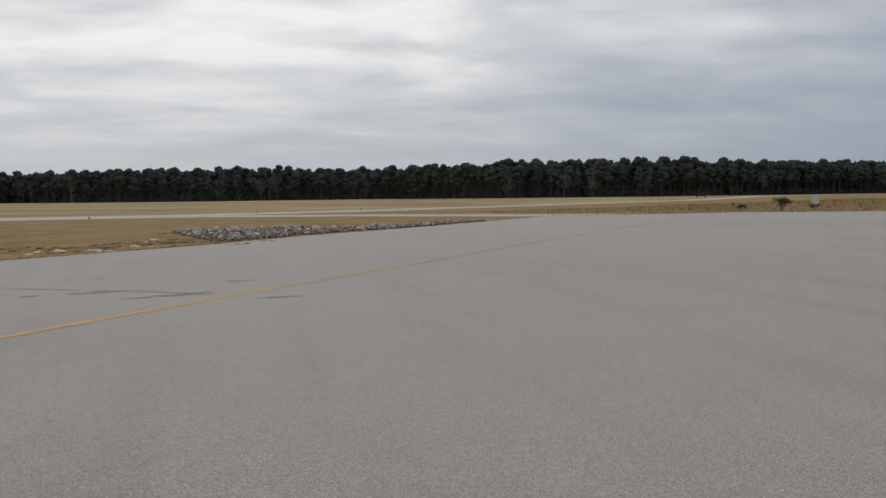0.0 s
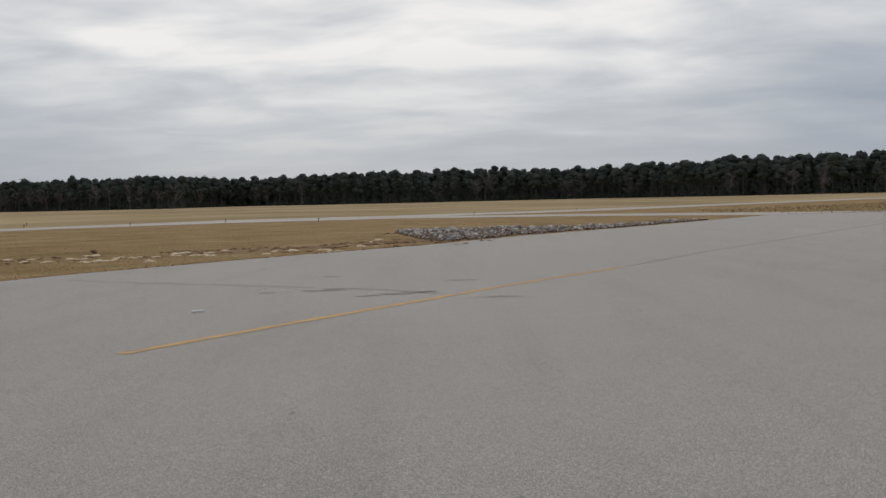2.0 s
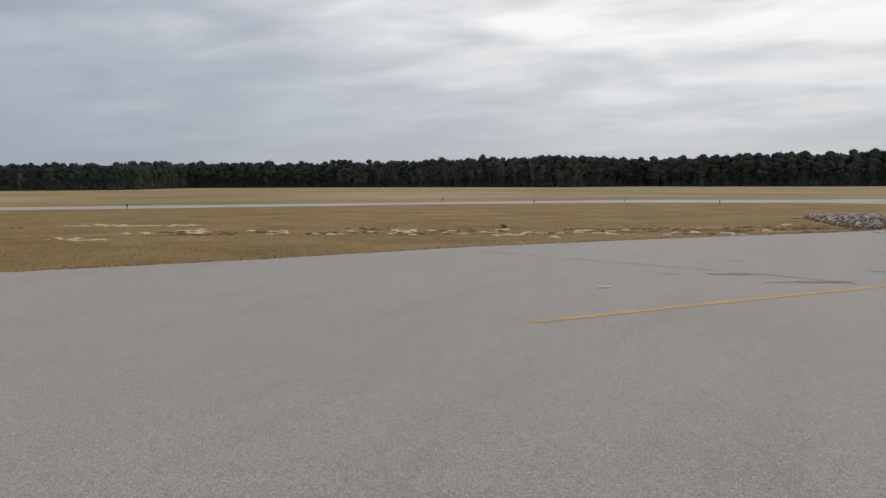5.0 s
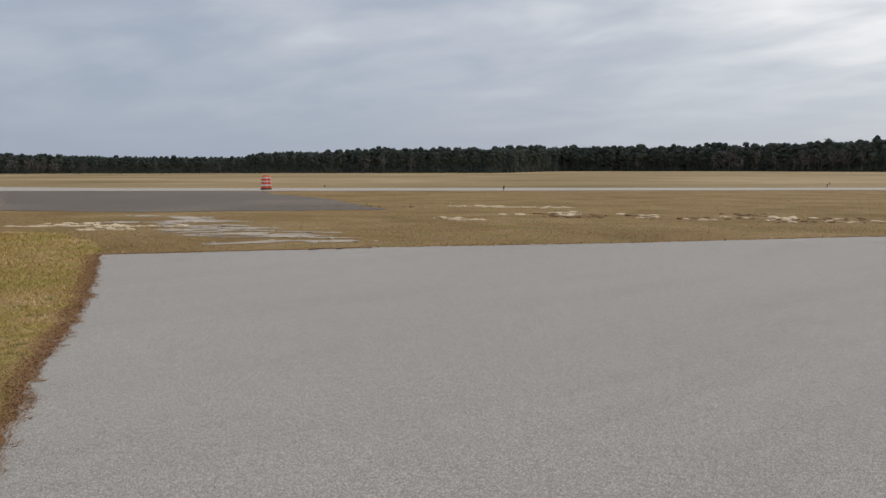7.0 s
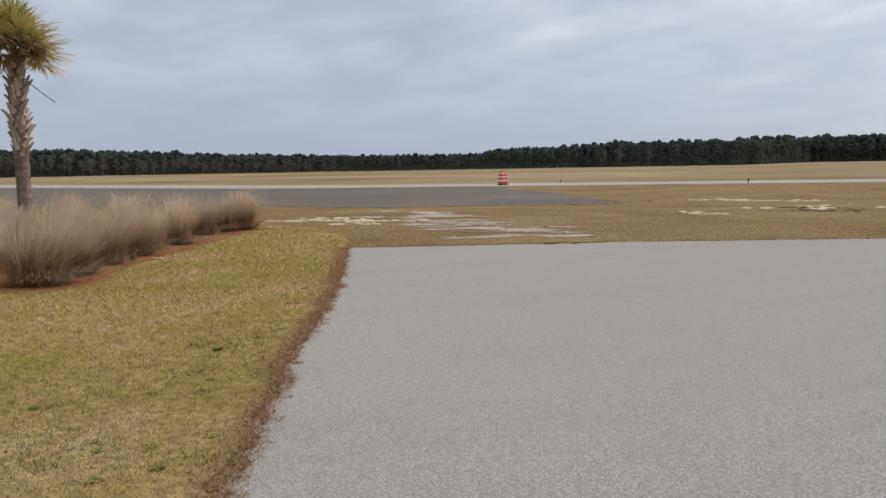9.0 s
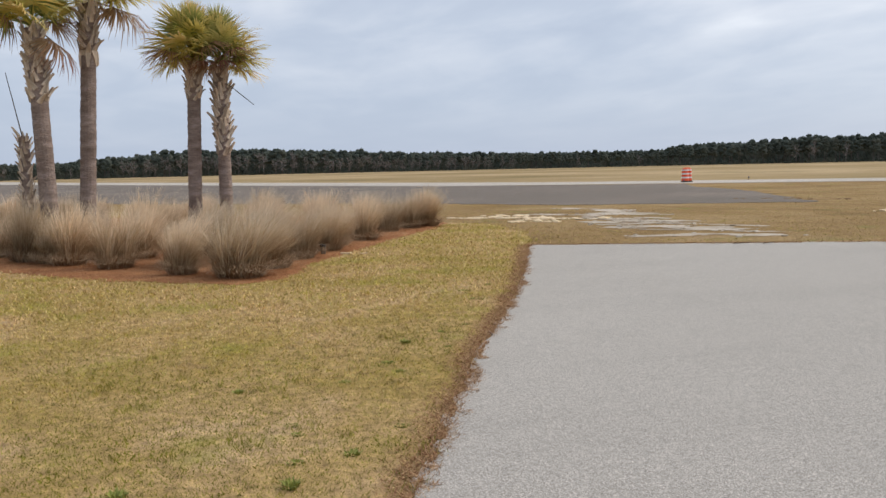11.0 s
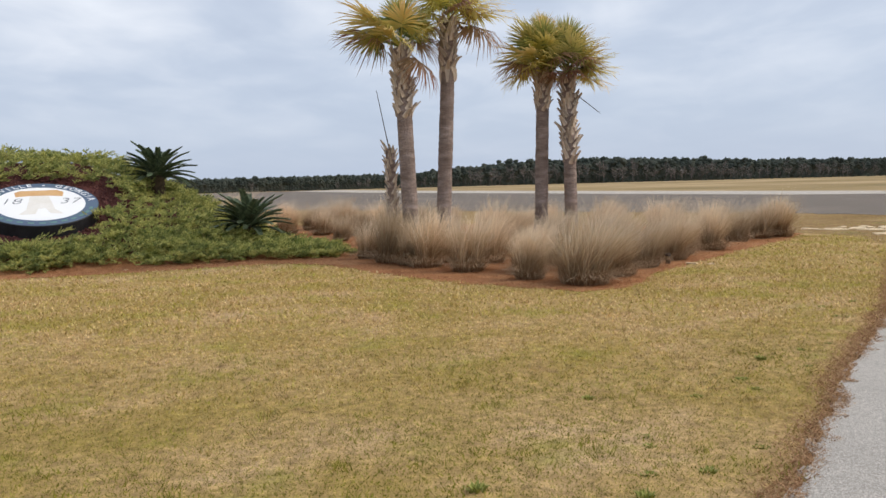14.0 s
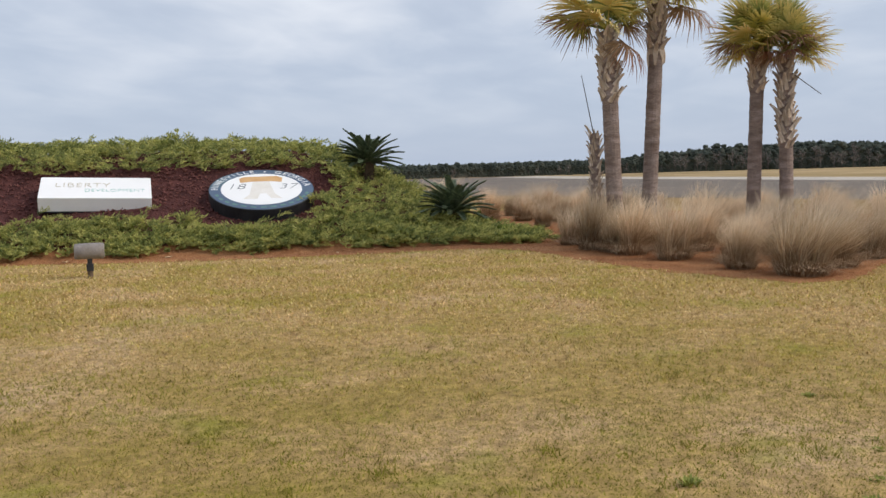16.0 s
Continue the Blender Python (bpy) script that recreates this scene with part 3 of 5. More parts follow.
def clods(name, items, low, high, mat, label, kind_name, seed, share=1.0):
    """Low uneven lumps lying in the patches."""
    r = np.random.default_rng(seed)
    bits = []
    for x, y, rx, ry, turn in items:
        c, s = math.cos(radians(turn)), math.sin(radians(turn))
        for _ in range(max(1, int(share * (2 + 10 * rx * ry + 4 * rx)))):
            a, k = r.uniform(0, 6.283), math.sqrt(r.random()) * 1.1
            u, v = rx * k * math.cos(a), ry * k * math.sin(a)
            bits.append(lump(r, np.array([x + u * c - v * s, y + u * s + v * c, -0.015]), r.uniform(low, high), r.uniform(0.18, 0.4)))
    ob = soup(name, np.concatenate(bits), 3, mat)
    return tagged(ob, label, kind_name, kind="stuff")


clods("sand_clods", sand_items, 0.06, 0.22, M_SAND, "pale lumps of washed-out sand in the turf", "sand", 6)
clods("gravel_clods", gravel_items, 0.03, 0.10, M_GRAVEL, "broken bits of old concrete in the turf", "gravel", 7, 0.6)
clods("earth_clods", earth_items, 0.05, 0.16, M_EARTH, "red-brown clods of earth in the verge", "earth", 8, 0.8)

# ---------------------------------------------------------------- riprap
M_STONE = mottled("riprap_stone", [(0.3, (0.28, 0.225, 0.18)), (0.5, (0.50, 0.44, 0.38)), (0.7, (0.76, 0.71, 0.64))], 3, 18, 0.35, 0.9, 0.5, 0.02, 0.25, per_object=0.5)


M_RUBBLE = island_mix("riprap_rubble", [(0.0, (0.11, 0.065, 0.04)), (0.55, (0.24, 0.16, 0.11)), (0.8, (0.46, 0.40, 0.34)), (1.0, (0.74, 0.69, 0.62))], 0.95)


def stone_mesh(seed):
    r = random.Random(seed)
    bm = bmesh.new()
    bmesh.ops.create_icosphere(bm, subdivisions=1, radius=0.5)
    sx, sy, sz = r.uniform(0.8, 1.25), r.uniform(0.65, 1.0), r.uniform(0.5, 0.8)
    for v in bm.verts:
        k = 1 + 0.45 * noise.noise(v.co * 2.1 + Vector((seed, 0, 0)))
        v.co = Vector((v.co.x * sx, v.co.y * sy, v.co.z * sz)) * k
    me = bpy.data.meshes.new("stone")
    bm.to_mesh(me)
    bm.free()
    me.materials.append(M_STONE)
    return me


def build_riprap():
    pile = tagged(new("riprap_pile"), "pile of broken grey rocks beside the apron edge", "rocks")
    pile.location = (3.5, 42.5, 0)
    meshes = [stone_mesh(s) for s in range(7)]
    r = random.Random(4)
    count = 0
    outline = [(-2.4, 48.5), (-1.6, 42.0), (-0.2, 35.6), (1.0, 36.4), (3.0, 39.3), (10.0, 47.6), (15.5, 54.9), (14.0, 55.0), (8.0, 49.0), (4, 48.2)]
    tries = 0
    while count < 300 and tries < 6000:
        tries += 1
        x, y = r.uniform(-2.6, 15.6), r.uniform(35, 55)
        if not inside(np.array([x]), np.array([y]), outline)[0]:
            continue
        if x > 8.5 and r.random() < 0.6:
            continue
        s = r.uniform(0.15, 0.33) * (0.6 if r.random() < 0.35 else 1)
        ob = new("stone", meshes[count % 7])
        ob.parent = pile
        mid = 0.16 * math.exp(-((x - 2.5) ** 2 / 20 + (y - 43) ** 2 / 18))
        ob.matrix_basis = Matrix.LocRotScale((x - 3.5, y - 42.5, s * 0.2 + mid * r.random()), Euler((r.uniform(-0.4, 0.4), r.uniform(-0.4, 0.4), r.uniform(0, 6.3))), (s, s, s))
        count += 1
    # the smaller rubble between them
    rr = np.random.default_rng(8)
    x, y = rr.uniform(-2.6, 15.6, 7000), rr.uniform(35, 55, 7000)
    ok = inside(x, y, outline)
    bits = [lump(rr, np.array([a - 3.5, b - 42.5, 0.02]), rr.uniform(0.04, 0.12), 0.8) for a, b in zip(x[ok], y[ok])]
    rubble = soup("rubble", np.concatenate(bits), 3, M_RUBBLE, pile)
    tagged(rubble, kind="stuff")


build_riprap()

# ---------------------------------------------------------------- traffic drums
M_ORANGE = mottled("safety_orange_plastic", [(0.3, (0.72, 0.075, 0.02)), (0.7, (0.85, 0.12, 0.03))], 2, 20, 0.15, 0.45, 0.1, 0.01, 0.4)
M_WHITE_BAND = mottled("white_reflective_band", [(0.3, (0.68, 0.62, 0.58)), (0.7, (0.80, 0.77, 0.74))], 3, 20, 0.15, 0.35, 0.0, 0.01, 0.5)
M_RUBBER = mottled("black_rubber", [(0.3, (0.018, 0.018, 0.018)), (0.7, (0.035, 0.035, 0.033))], 4, 30, 0.3, 0.85, 0.3, 0.01)


def lathe(profile, seg=24, cap=True):
    """A bmesh turned round z from (radius, height) pairs."""
    bm = bmesh.new()
    rings = []
    for rad, h in profile:
        rings.append([bm.verts.new((rad * math.cos(2 * math.pi * i / seg), rad * math.sin(2 * math.pi * i / seg), h)) for i in range(seg)])
    for a, b in zip(rings, rings[1:]):
        for i in range(seg):
            bm.faces.new((a[i], a[(i + 1) % seg], b[(i + 1) % seg], b[i]))
    if cap:
        bm.faces.new(list(reversed(rings[0])))
        bm.faces.new(rings[-1])
    bmesh.ops.recalc_face_normals(bm, faces=bm.faces[:])
    return bm


def box(sx, sy, sz, at=(0, 0, 0), bevel=0.0):
    bm = bmesh.new()
    bmesh.ops.create_cube(bm, size=1)
    for v in bm.verts:
        v.co = Vector((v.co.x * sx + at[0], v.co.y * sy + at[1], v.co.z * sz + at[2]))
    if bevel:
        bmesh.ops.bevel(bm, geom=bm.edges[:], offset=bevel, segments=2, affect="EDGES", profile=0.5)
    return bm


def tube(a, b, ra, rb, seg=8, bm=None):
    """A tapered rod from a to b."""
    bm = bm or bmesh.new()
    a, b = Vector(a), Vector(b)
    q = (b - a).to_track_quat("Z", "Y")
    rings = []
    for p, rad in ((a, ra), (b, rb)):
        rings.append([bm.verts.new(p + q @ Vector((rad * math.cos(2 * math.pi * i / seg), rad * math.sin(2 * math.pi * i / seg), 0))) for i in range(seg)])
    for i in range(seg):
        bm.faces.new((rings[0][i], rings[0][(i + 1) % seg], rings[1][(i + 1) % seg], rings[1][i]))
    bm.faces.new(list(reversed(rings[0])))
    bm.faces.new(rings[1])
    return bm


def traffic_drum():
    drum = tagged(new("traffic_drum"), "orange plastic traffic drum with white reflective bands", "traffic drum", "drums by the taxiway")
    part("base_ring", lathe([(0.31, 0.0), (0.33, 0.03), (0.31, 0.09), (0.25, 0.10)]), M_RUBBER, drum, "black rubber base ring")
    rad = lambda h: 0.27 - 0.04 * (h - 0.1) / 0.9
    cuts = [0.10, 0.27, 0.42, 0.56, 0.70, 0.84, 0.96]
    body = [(rad(0.10), 0.09)]
    for i, h in enumerate(cuts):
        body += [(rad(h) + 0.012, h - 0.012), (rad(h) - 0.004, h), (rad(h) + 0.006, h + 0.012)]
    body += [(0.215, 1.0), (0.185, 1.03), (0.10, 1.035)]
    shell = part("body", lathe(body), M_ORANGE, drum, smooth=False)
    for lo, hi in ((0.285, 0.405), (0.575, 0.685), (0.855, 0.945)):
        part("band", lathe([(rad(lo) + 0.012, lo), (rad(hi) + 0.012, hi)], cap=False), M_WHITE_BAND, shell, "white reflective band")
    bm = box(0.22, 0.03, 0.035, (0, 0, 1.09), 0.01)
    bmesh.ops.create_cube(bm, size=0.04, matrix=Matrix.Translation((-0.09, 0, 1.055)))
    bmesh.ops.create_cube(bm, size=0.04, matrix=Matrix.Translation((0.09, 0, 1.055)))
    part("handle", bm, M_ORANGE, shell)
    return drum


drum = traffic_drum()
drum.matrix_basis = pose(-61.6, 40.4, -0.01, 0, 0, 20)
copy_thing(drum, pose(-62.05, 40.97, -0.01, 0, 0, 75))

# ---------------------------------------------------------------- edge lights, cabinet, shrub, far marker
M_DARK_METAL = mottled("dark_painted_metal", [(0.3, (0.02, 0.02, 0.022)), (0.7, (0.05, 0.05, 0.05))], 6, 40, 0.3, 0.6, 0.1, 0.005)
M_LENS = mottled("blue_lens", [(0.3, (0.02, 0.04, 0.16)), (0.7, (0.03, 0.06, 0.22))], 6, 40, 0.1, 0.2, 0.0, 0.005, 0.6)
M_WHITE_PAINT = mottled("white_paint", [(0.3, (0.70, 0.70, 0.68)), (0.7, (0.80, 0.80, 0.79))], 1.5, 25, 0.06, 0.5, 0.05, 0.003, 0.4)


def edge_light():
    ob = tagged(new("edge_light"), "small dark airfield edge light on a short stake", "edge light", "edge lights along the taxiway")
    part("base", lathe([(0.11, 0), (0.11, 0.03), (0.05, 0.06)], 12), M_DARK_METAL, ob)
    part("stake", tube((0, 0, 0.05), (0, 0, 0.30), 0.03, 0.03), M_DARK_METAL, ob)
    fitting = part("fitting", lathe([(0.05, 0.28), (0.085, 0.31), (0.085, 0.35)], 12), M_DARK_METAL, ob)
    part("lens", lathe([(0.07, 0.35), (0.075, 0.40), (0.05, 0.45), (0.015, 0.46)], 12), M_LENS, fitting, "blue glass lens")
    return ob


light = edge_light()
light.matrix_basis = pose(-62.9, 47.1, -0.02) @ Matrix.Scale(0.6, 4)
for x, y in ((-50.0, 54.9), (-46.5, 51.0), (-39.1, 88.8), (-34.4, 77.7), (-25.1, 76.0), (-18.4, 80.2), (-10.0, 76.5), (-57.5, 37.6), (3.0, 88.0), (14.0, 98.5)):
    copy_thing(light, pose(x, y, -0.02))

cabinet = tagged(new("utility_cabinet"), "small white metal utility cabinet in dry grass", "cabinet")
case = part("body", box(0.75, 0.6, 0.95, (0, 0, 0.55), 0.03), M_WHITE_PAINT, cabinet)
part("door", box(0.6, 0.02, 0.75, (0, -0.312, 0.57), 0.006), M_WHITE_PAINT, case)
part("cap", box(0.85, 0.7, 0.06, (0, 0, 1.06), 0.02), M_WHITE_PAINT, cabinet)
part("plinth", box(0.95, 0.8, 0.16, (0, 0, 0.04), 0.02), M_GRAVEL, cabinet, "concrete plinth")
cabinet.matrix_basis = pose(60.5, 87.8, -0.03, 0, 0, -34)
post = tagged(new("marker_post"), "short weathered orange marker post beside the cabinet", "post")
part("shaft", tube((0, 0, -0.02), (0, 0, 0.62), 0.07, 0.06), M_ORANGE, post)
part("cap", lathe([(0.075, 0.62), (0.08, 0.66), (0.03, 0.70)], 10), M_RUBBER, post)
post.matrix_basis = pose(62.2, 87.0, -0.03)
marker = tagged(new("low_barricade"), "low dark barricade at the end of the far strip", "barricade")
part("beam", box(2.6, 0.35, 0.45, (0, 0, 0.75), 0.04), M_DARK_METAL, marker)
for sx in (-1, 1):
    part("leg", box(0.25, 0.6, 0.56, (sx * 0.95, 0, 0.26), 0.03), M_DARK_METAL, marker)
marker.matrix_basis = pose(118, 219, -0.03, 0, 0, -28)


def leaf_shrub(name, at, size, mat, label, seed, bits=420):
    """A bush: stems from the ground and small leaves in uneven tufts."""
    r = np.random.default_rng(seed)
    ob = tagged(new(name), label, "shrub")
    bm = bmesh.new()
    tufts = []
    for _ in range(11):
        a, lean = r.uniform(0, 6.28), r.uniform(0.1, 0.9)
        tip = Vector((math.cos(a) * lean * size, math.sin(a) * lean * size, size * r.uniform(0.5, 1.0)))
        tube((0, 0, -0.02), tip, 0.02 * size, 0.006 * size, 5, bm)
        tufts.append(tip)
    part("stem", bm, M_BARK, ob)
    cards = [clump_cards(r, np.array(t), size * r.uniform(0.22, 0.4), bits // 11) for t in tufts]
    leaves = soup("foliage", np.concatenate(cards), 3, mat, ob)
    ob.matrix_basis = pose(*at)
    return ob


M_SHRUB = island_mix("shrub_leaves", [(0.0, (0.035, 0.035, 0.018)), (1.0, (0.085, 0.075, 0.035))], 0.8)
leaf_shrub("shrub", (44.5, 69.0, -0.03), 1.0, M_SHRUB, "dark scrubby shrub in the dry grass", 3)
leaf_shrub("shrub", (41.2, 69.8, -0.03), 0.6, M_SHRUB, "low olive scrub bush in the dry grass", 5)
leaf_shrub("shrub", (46.8, 68.0, -0.03), 0.55, M_SHRUB, "low olive scrub bush in the dry grass", 7)

# ---------------------------------------------------------------- litter and small bits
M_PAPER = mottled("white_litter", [(0.3, (0.82, 0.80, 0.76)), (0.7, (0.92, 0.90, 0.87))], 6, 40, 0.1, 0.7, 0.1, 0.004)
M_TWIG = mottled("dry_twig", [(0.3, (0.09, 0.06, 0.04)), (0.7, (0.2, 0.14, 0.09))], 8, 50, 0.4, 0.9, 0.3, 0.004)
litter = tagged(part("paper_strip", box(0.19, 0.06, 0.03, (0, 0, 0.015), 0.006), M_PAPER), "flat strip of white litter on the asphalt", "litter")
litter.matrix_basis = pose(-3.55, 14.14, 0, 0, 0, 30)
chip = tagged(part("bark_chip", box(0.22, 0.07, 0.03, (0, 0, 0.012), 0.008), M_SAND), "pale wood chip at the bed edge", "wood chip")
chip.matrix_basis = pose(-17.2, 3.83, 0, 0, 0, 50)
stub = tagged(new("stake"), "short brown stake at the edge of the bed", "stake")
part("shaft", tube((0, 0, -0.02), (0.01, 0.01, 0.14), 0.045, 0.05, 8), M_TWIG, stub)
part("cap", lathe([(0.055, 0.14), (0.06, 0.165), (0.04, 0.185)], 10), M_RUBBER, stub)
stub.matrix_basis = pose(-17.45, 3.45, 0)


boulder = tagged(new("boulder", stone_mesh(41)), "dark brown stone lying in the verge", "stone")
boulder.data = boulder.data.copy()
boulder.data.materials[0] = M_EARTH
boulder.matrix_basis = pose(-11.85, 32.4, 0.06, 10, 20, 40) @ Matrix.Scale(0.28, 4)
cap = tagged(new("irrigation_cap"), "small dark irrigation cap in the pine straw", "irrigation cap")
part("body", lathe([(0.07, -0.03), (0.07, 0.06), (0.06, 0.08)], 14), M_RUBBER, cap)
part("lid", lathe([(0.078, 0.08), (0.078, 0.10), (0.05, 0.115)], 14), M_RUBBER, cap)
cap.matrix_basis = pose(-17.75, -11.5, 0.02)


def dry_leaf(x, y, z, turn, size):
    bm = bmesh.new()
    rows = []
    for f, w in ((0.0, 0.01), (0.25, 0.30), (0.55, 0.36), (0.8, 0.2), (1.0, 0.01)):
        rows.append([bm.verts.new((f - 0.5, w, 0.08 * f + 0.10)), bm.verts.new((f - 0.5, 0, 0.02)), bm.verts.new((f - 0.5, -w, 0.08 * f + 0.08))])
    for a, b in zip(rows, rows[1:]):
        bm.faces.new((a[0], a[1], b[1], b[0]))
        bm.faces.new((a[1], a[2], b[2], b[1]))
    ext = bmesh.ops.extrude_face_region(bm, geom=bm.faces[:])
    for v in [e for e in ext["geom"] if isinstance(e, bmesh.types.BMVert)]:
        v.co.z += 0.03
    bmesh.ops.recalc_face_normals(bm, faces=bm.faces[:])
    ob = tagged(part("dry_leaf", bm, M_SAND), "curled pale dry leaf on the pine straw", "leaf", "dry leaves on the straw")
    ob.matrix_basis = pose(x, y, z, 0, 0, turn) @ Matrix.Scale(size, 4)


dry_leaf(-16.75, -12.3, 0.01, 40, 0.20)
dry_leaf(-17.75, -10.55, 0.01, 110, 0.15)
dry_leaf(-18.6, -7.1, 0.01, 10, 0.12)
dry_leaf(-16.9, 4.1, 0.01, 80, 0.13)


def twig(at, length, turn, seed):
    r = random.Random(seed)
    bm = bmesh.new()
    p = Vector((-length / 2, 0, 0.012))
    for i in range(5):
        q = p + Vector((length / 5, r.uniform(-0.05, 0.05), r.uniform(-0.004, 0.012)))
        tube(p, q, 0.012 - 0.0015 * i, 0.0105 - 0.0015 * i, 6, bm)
        if i in (1, 3):
            tube(q, q + Vector((0.06, r.choice((-1, 1)) * 0.09, 0.02)), 0.006, 0.003, 5, bm)
        p = q
    ob = tagged(part("twig", bm, M_TWIG), "dry fallen twig on the asphalt", "twig")
    ob.matrix_basis = pose(*at, 0, 0, turn)
    return ob


twig((-15.0, 11.0, 0.0), 0.3, 40, 1)
twig((-14.75, 11.4, 0.0), 0.16, 80, 2)

# ---------------------------------------------------------------- palms
M_TRUNK = mottled("palm_trunk", [(0.3, (0.20, 0.145, 0.12)), (0.5, (0.30, 0.23, 0.195)), (0.7, (0.42, 0.33, 0.29))], 2.2, 14, 0.5, 0.95, 1.0, 0.04, 0.1, (1, 1, 3.5))
M_BOOT = mottled("palm_boots", [(0.3, (0.42, 0.33, 0.25)), (0.55, (0.58, 0.48, 0.38)), (0.75, (0.70, 0.60, 0.49))], 5, 30, 0.4, 0.9, 0.5, 0.01, 0.15, (1, 1, 0.3), per_object=0.3)


def frond_material(name, base, tip):
    """Leaflets: the base colour runs to dry tips, each leaf with its own tone."""
    m, nt, b = material(name, 0.6, 0, 0.3)
    at = place(nt)
    split = nt.nodes.new("ShaderNodeSeparateXYZ")
    nt.links.new(at, split.inputs[0])
    info = nt.nodes.new("ShaderNodeObjectInfo")
    along = math_node(nt, "ADD", math_node(nt, "MULTIPLY", split.outputs[0], 0.72), math_node(nt, "MULTIPLY_ADD", info.outputs["Random"], 0.5, -0.25))
    along = math_node(nt, "ADD", along, math_node(nt, "MULTIPLY_ADD", noise_tex(nt, at, 6, 3), 0.5, -0.25))
    col = ramp(nt, along, [(0.35, base), (0.95, tip)])
    nt.links.new(col, b.inputs["Base Color"])
    tr = nt.nodes.new("ShaderNodeBsdfTranslucent")
    nt.links.new(col, tr.inputs[0])
    mx = nt.nodes.new("ShaderNodeMixShader")
    mx.inputs[0].default_value = 0.3
    nt.links.new(b.outputs[0], mx.inputs[1])
    nt.links.new(tr.outputs[0], mx.inputs[2])
    nt.links.new(mx.outputs[0], nt.nodes["Material Output"].inputs[0])
    return m


M_FROND_GREEN = frond_material("frond_green", (0.25, 0.30, 0.09), (0.62, 0.52, 0.19))
M_FROND_YELLOW = frond_material("frond_yellow", (0.62, 0.55, 0.13), (0.76, 0.56, 0.23))
M_FROND_DEAD = frond_material("frond_dry", (0.34, 0.22, 0.12), (0.26, 0.12, 0.085))


def frond_mesh(seed, mat, droop, leaf=0.78, petiole=0.5):
    """A fan leaf on its stalk: x runs outwards, z is up. Leaflets joined near the rib and split, drooping, towards their tips."""
    r = random.Random(seed)
    bm = bmesh.new()
    tube((0, 0, 0), (petiole, 0, 0.02), 0.022, 0.014, 5, bm)
    hub = Vector((petiole, 0, 0.02))
    n = 46
    for i in range(n):
        a = radians(-125 + 250 * (i + 0.5) / n + r.uniform(-3, 3))
        length = leaf * (0.72 + 0.28 * math.cos(a * 0.7)) * r.uniform(0.88, 1.08)
        root = hub + Vector((0.16 * math.cos(a * 0.4) * max(0, math.cos(a)), 0, 0))
        out = Vector((math.cos(a), math.sin(a), 0.18 - 0.25 * abs(math.sin(a)) + r.uniform(-0.08, 0.08)))
        side = Vector((-math.sin(a), math.cos(a), 0))
        rows = []
        for k, (f, w) in enumerate(((0.0, 0.007), (0.4, 0.020), (0.75, 0.012), (1.0, 0.0))):
            p = root + out * (length * f) + Vector((0, 0, -droop * length * f ** 2.3 * r.uniform(0.7, 1.3)))
            rows.append([bm.verts.new(p + side * w + Vector((0, 0, 0.006))), bm.verts.new(p - side * w)] if w else [bm.verts.new(p)])
        for lo, hi in zip(rows, rows[1:]):
            if len(hi) == 2:
                bm.faces.new((lo[0], lo[1], hi[1], hi[0]))
            else:
                bm.faces.new((lo[0], lo[1], hi[0]))
    me = bpy.data.meshes.new("frond")
    bm.to_mesh(me)
    bm.free()
    me.materials.append(mat)
    return me


FRONDS = {"green": [frond_mesh(s, M_FROND_GREEN, 0.24) for s in (1, 2, 3)], "yellow": [frond_mesh(s, M_FROND_YELLOW, 0.32) for s in (4, 5)], "dead": [frond_mesh(s, M_FROND_DEAD, 0.7) for s in (6, 7)]}


def boot_mesh(seed, length):
    """A cut leaf base: broad at the trunk, forked there, bent outwards and tapering to its cut end."""
    r = random.Random(seed)
    bm = bmesh.new()
    rows = []
    for k in range(5):
        f = k / 4
        w = 0.068 * (1 - 0.62 * f)
        t = 0.016 + 0.012 * (1 - f)
        x = 0.012 + 0.30 * length * f ** 1.7
        z = length * f
        rows.append([bm.verts.new((x + t, -w * 0.8, z)), bm.verts.new((x + t * 1.3, 0, z)), bm.verts.new((x + t, w * 0.8, z)), bm.verts.new((x - t, w, z)), bm.verts.new((x - t, -w, z))])
    for lo, hi in zip(rows, rows[1:]):
        for i in range(5):
            bm.faces.new((lo[i], lo[(i + 1) % 5], hi[(i + 1) % 5], hi[i]))
    bm.faces.new(rows[-1])
    bm.faces.new(list(reversed(rows[0])))
    bmesh.ops.recalc_face_normals(bm, faces=bm.faces[:])
    me = bpy.data.meshes.new("boot")
    bm.to_mesh(me)
    bm.free()
    me.materials.append(M_BOOT)
    return me


BOOTS = [boot_mesh(1, 0.34), boot_mesh(2, 0.42), boot_mesh(3, 0.30)]


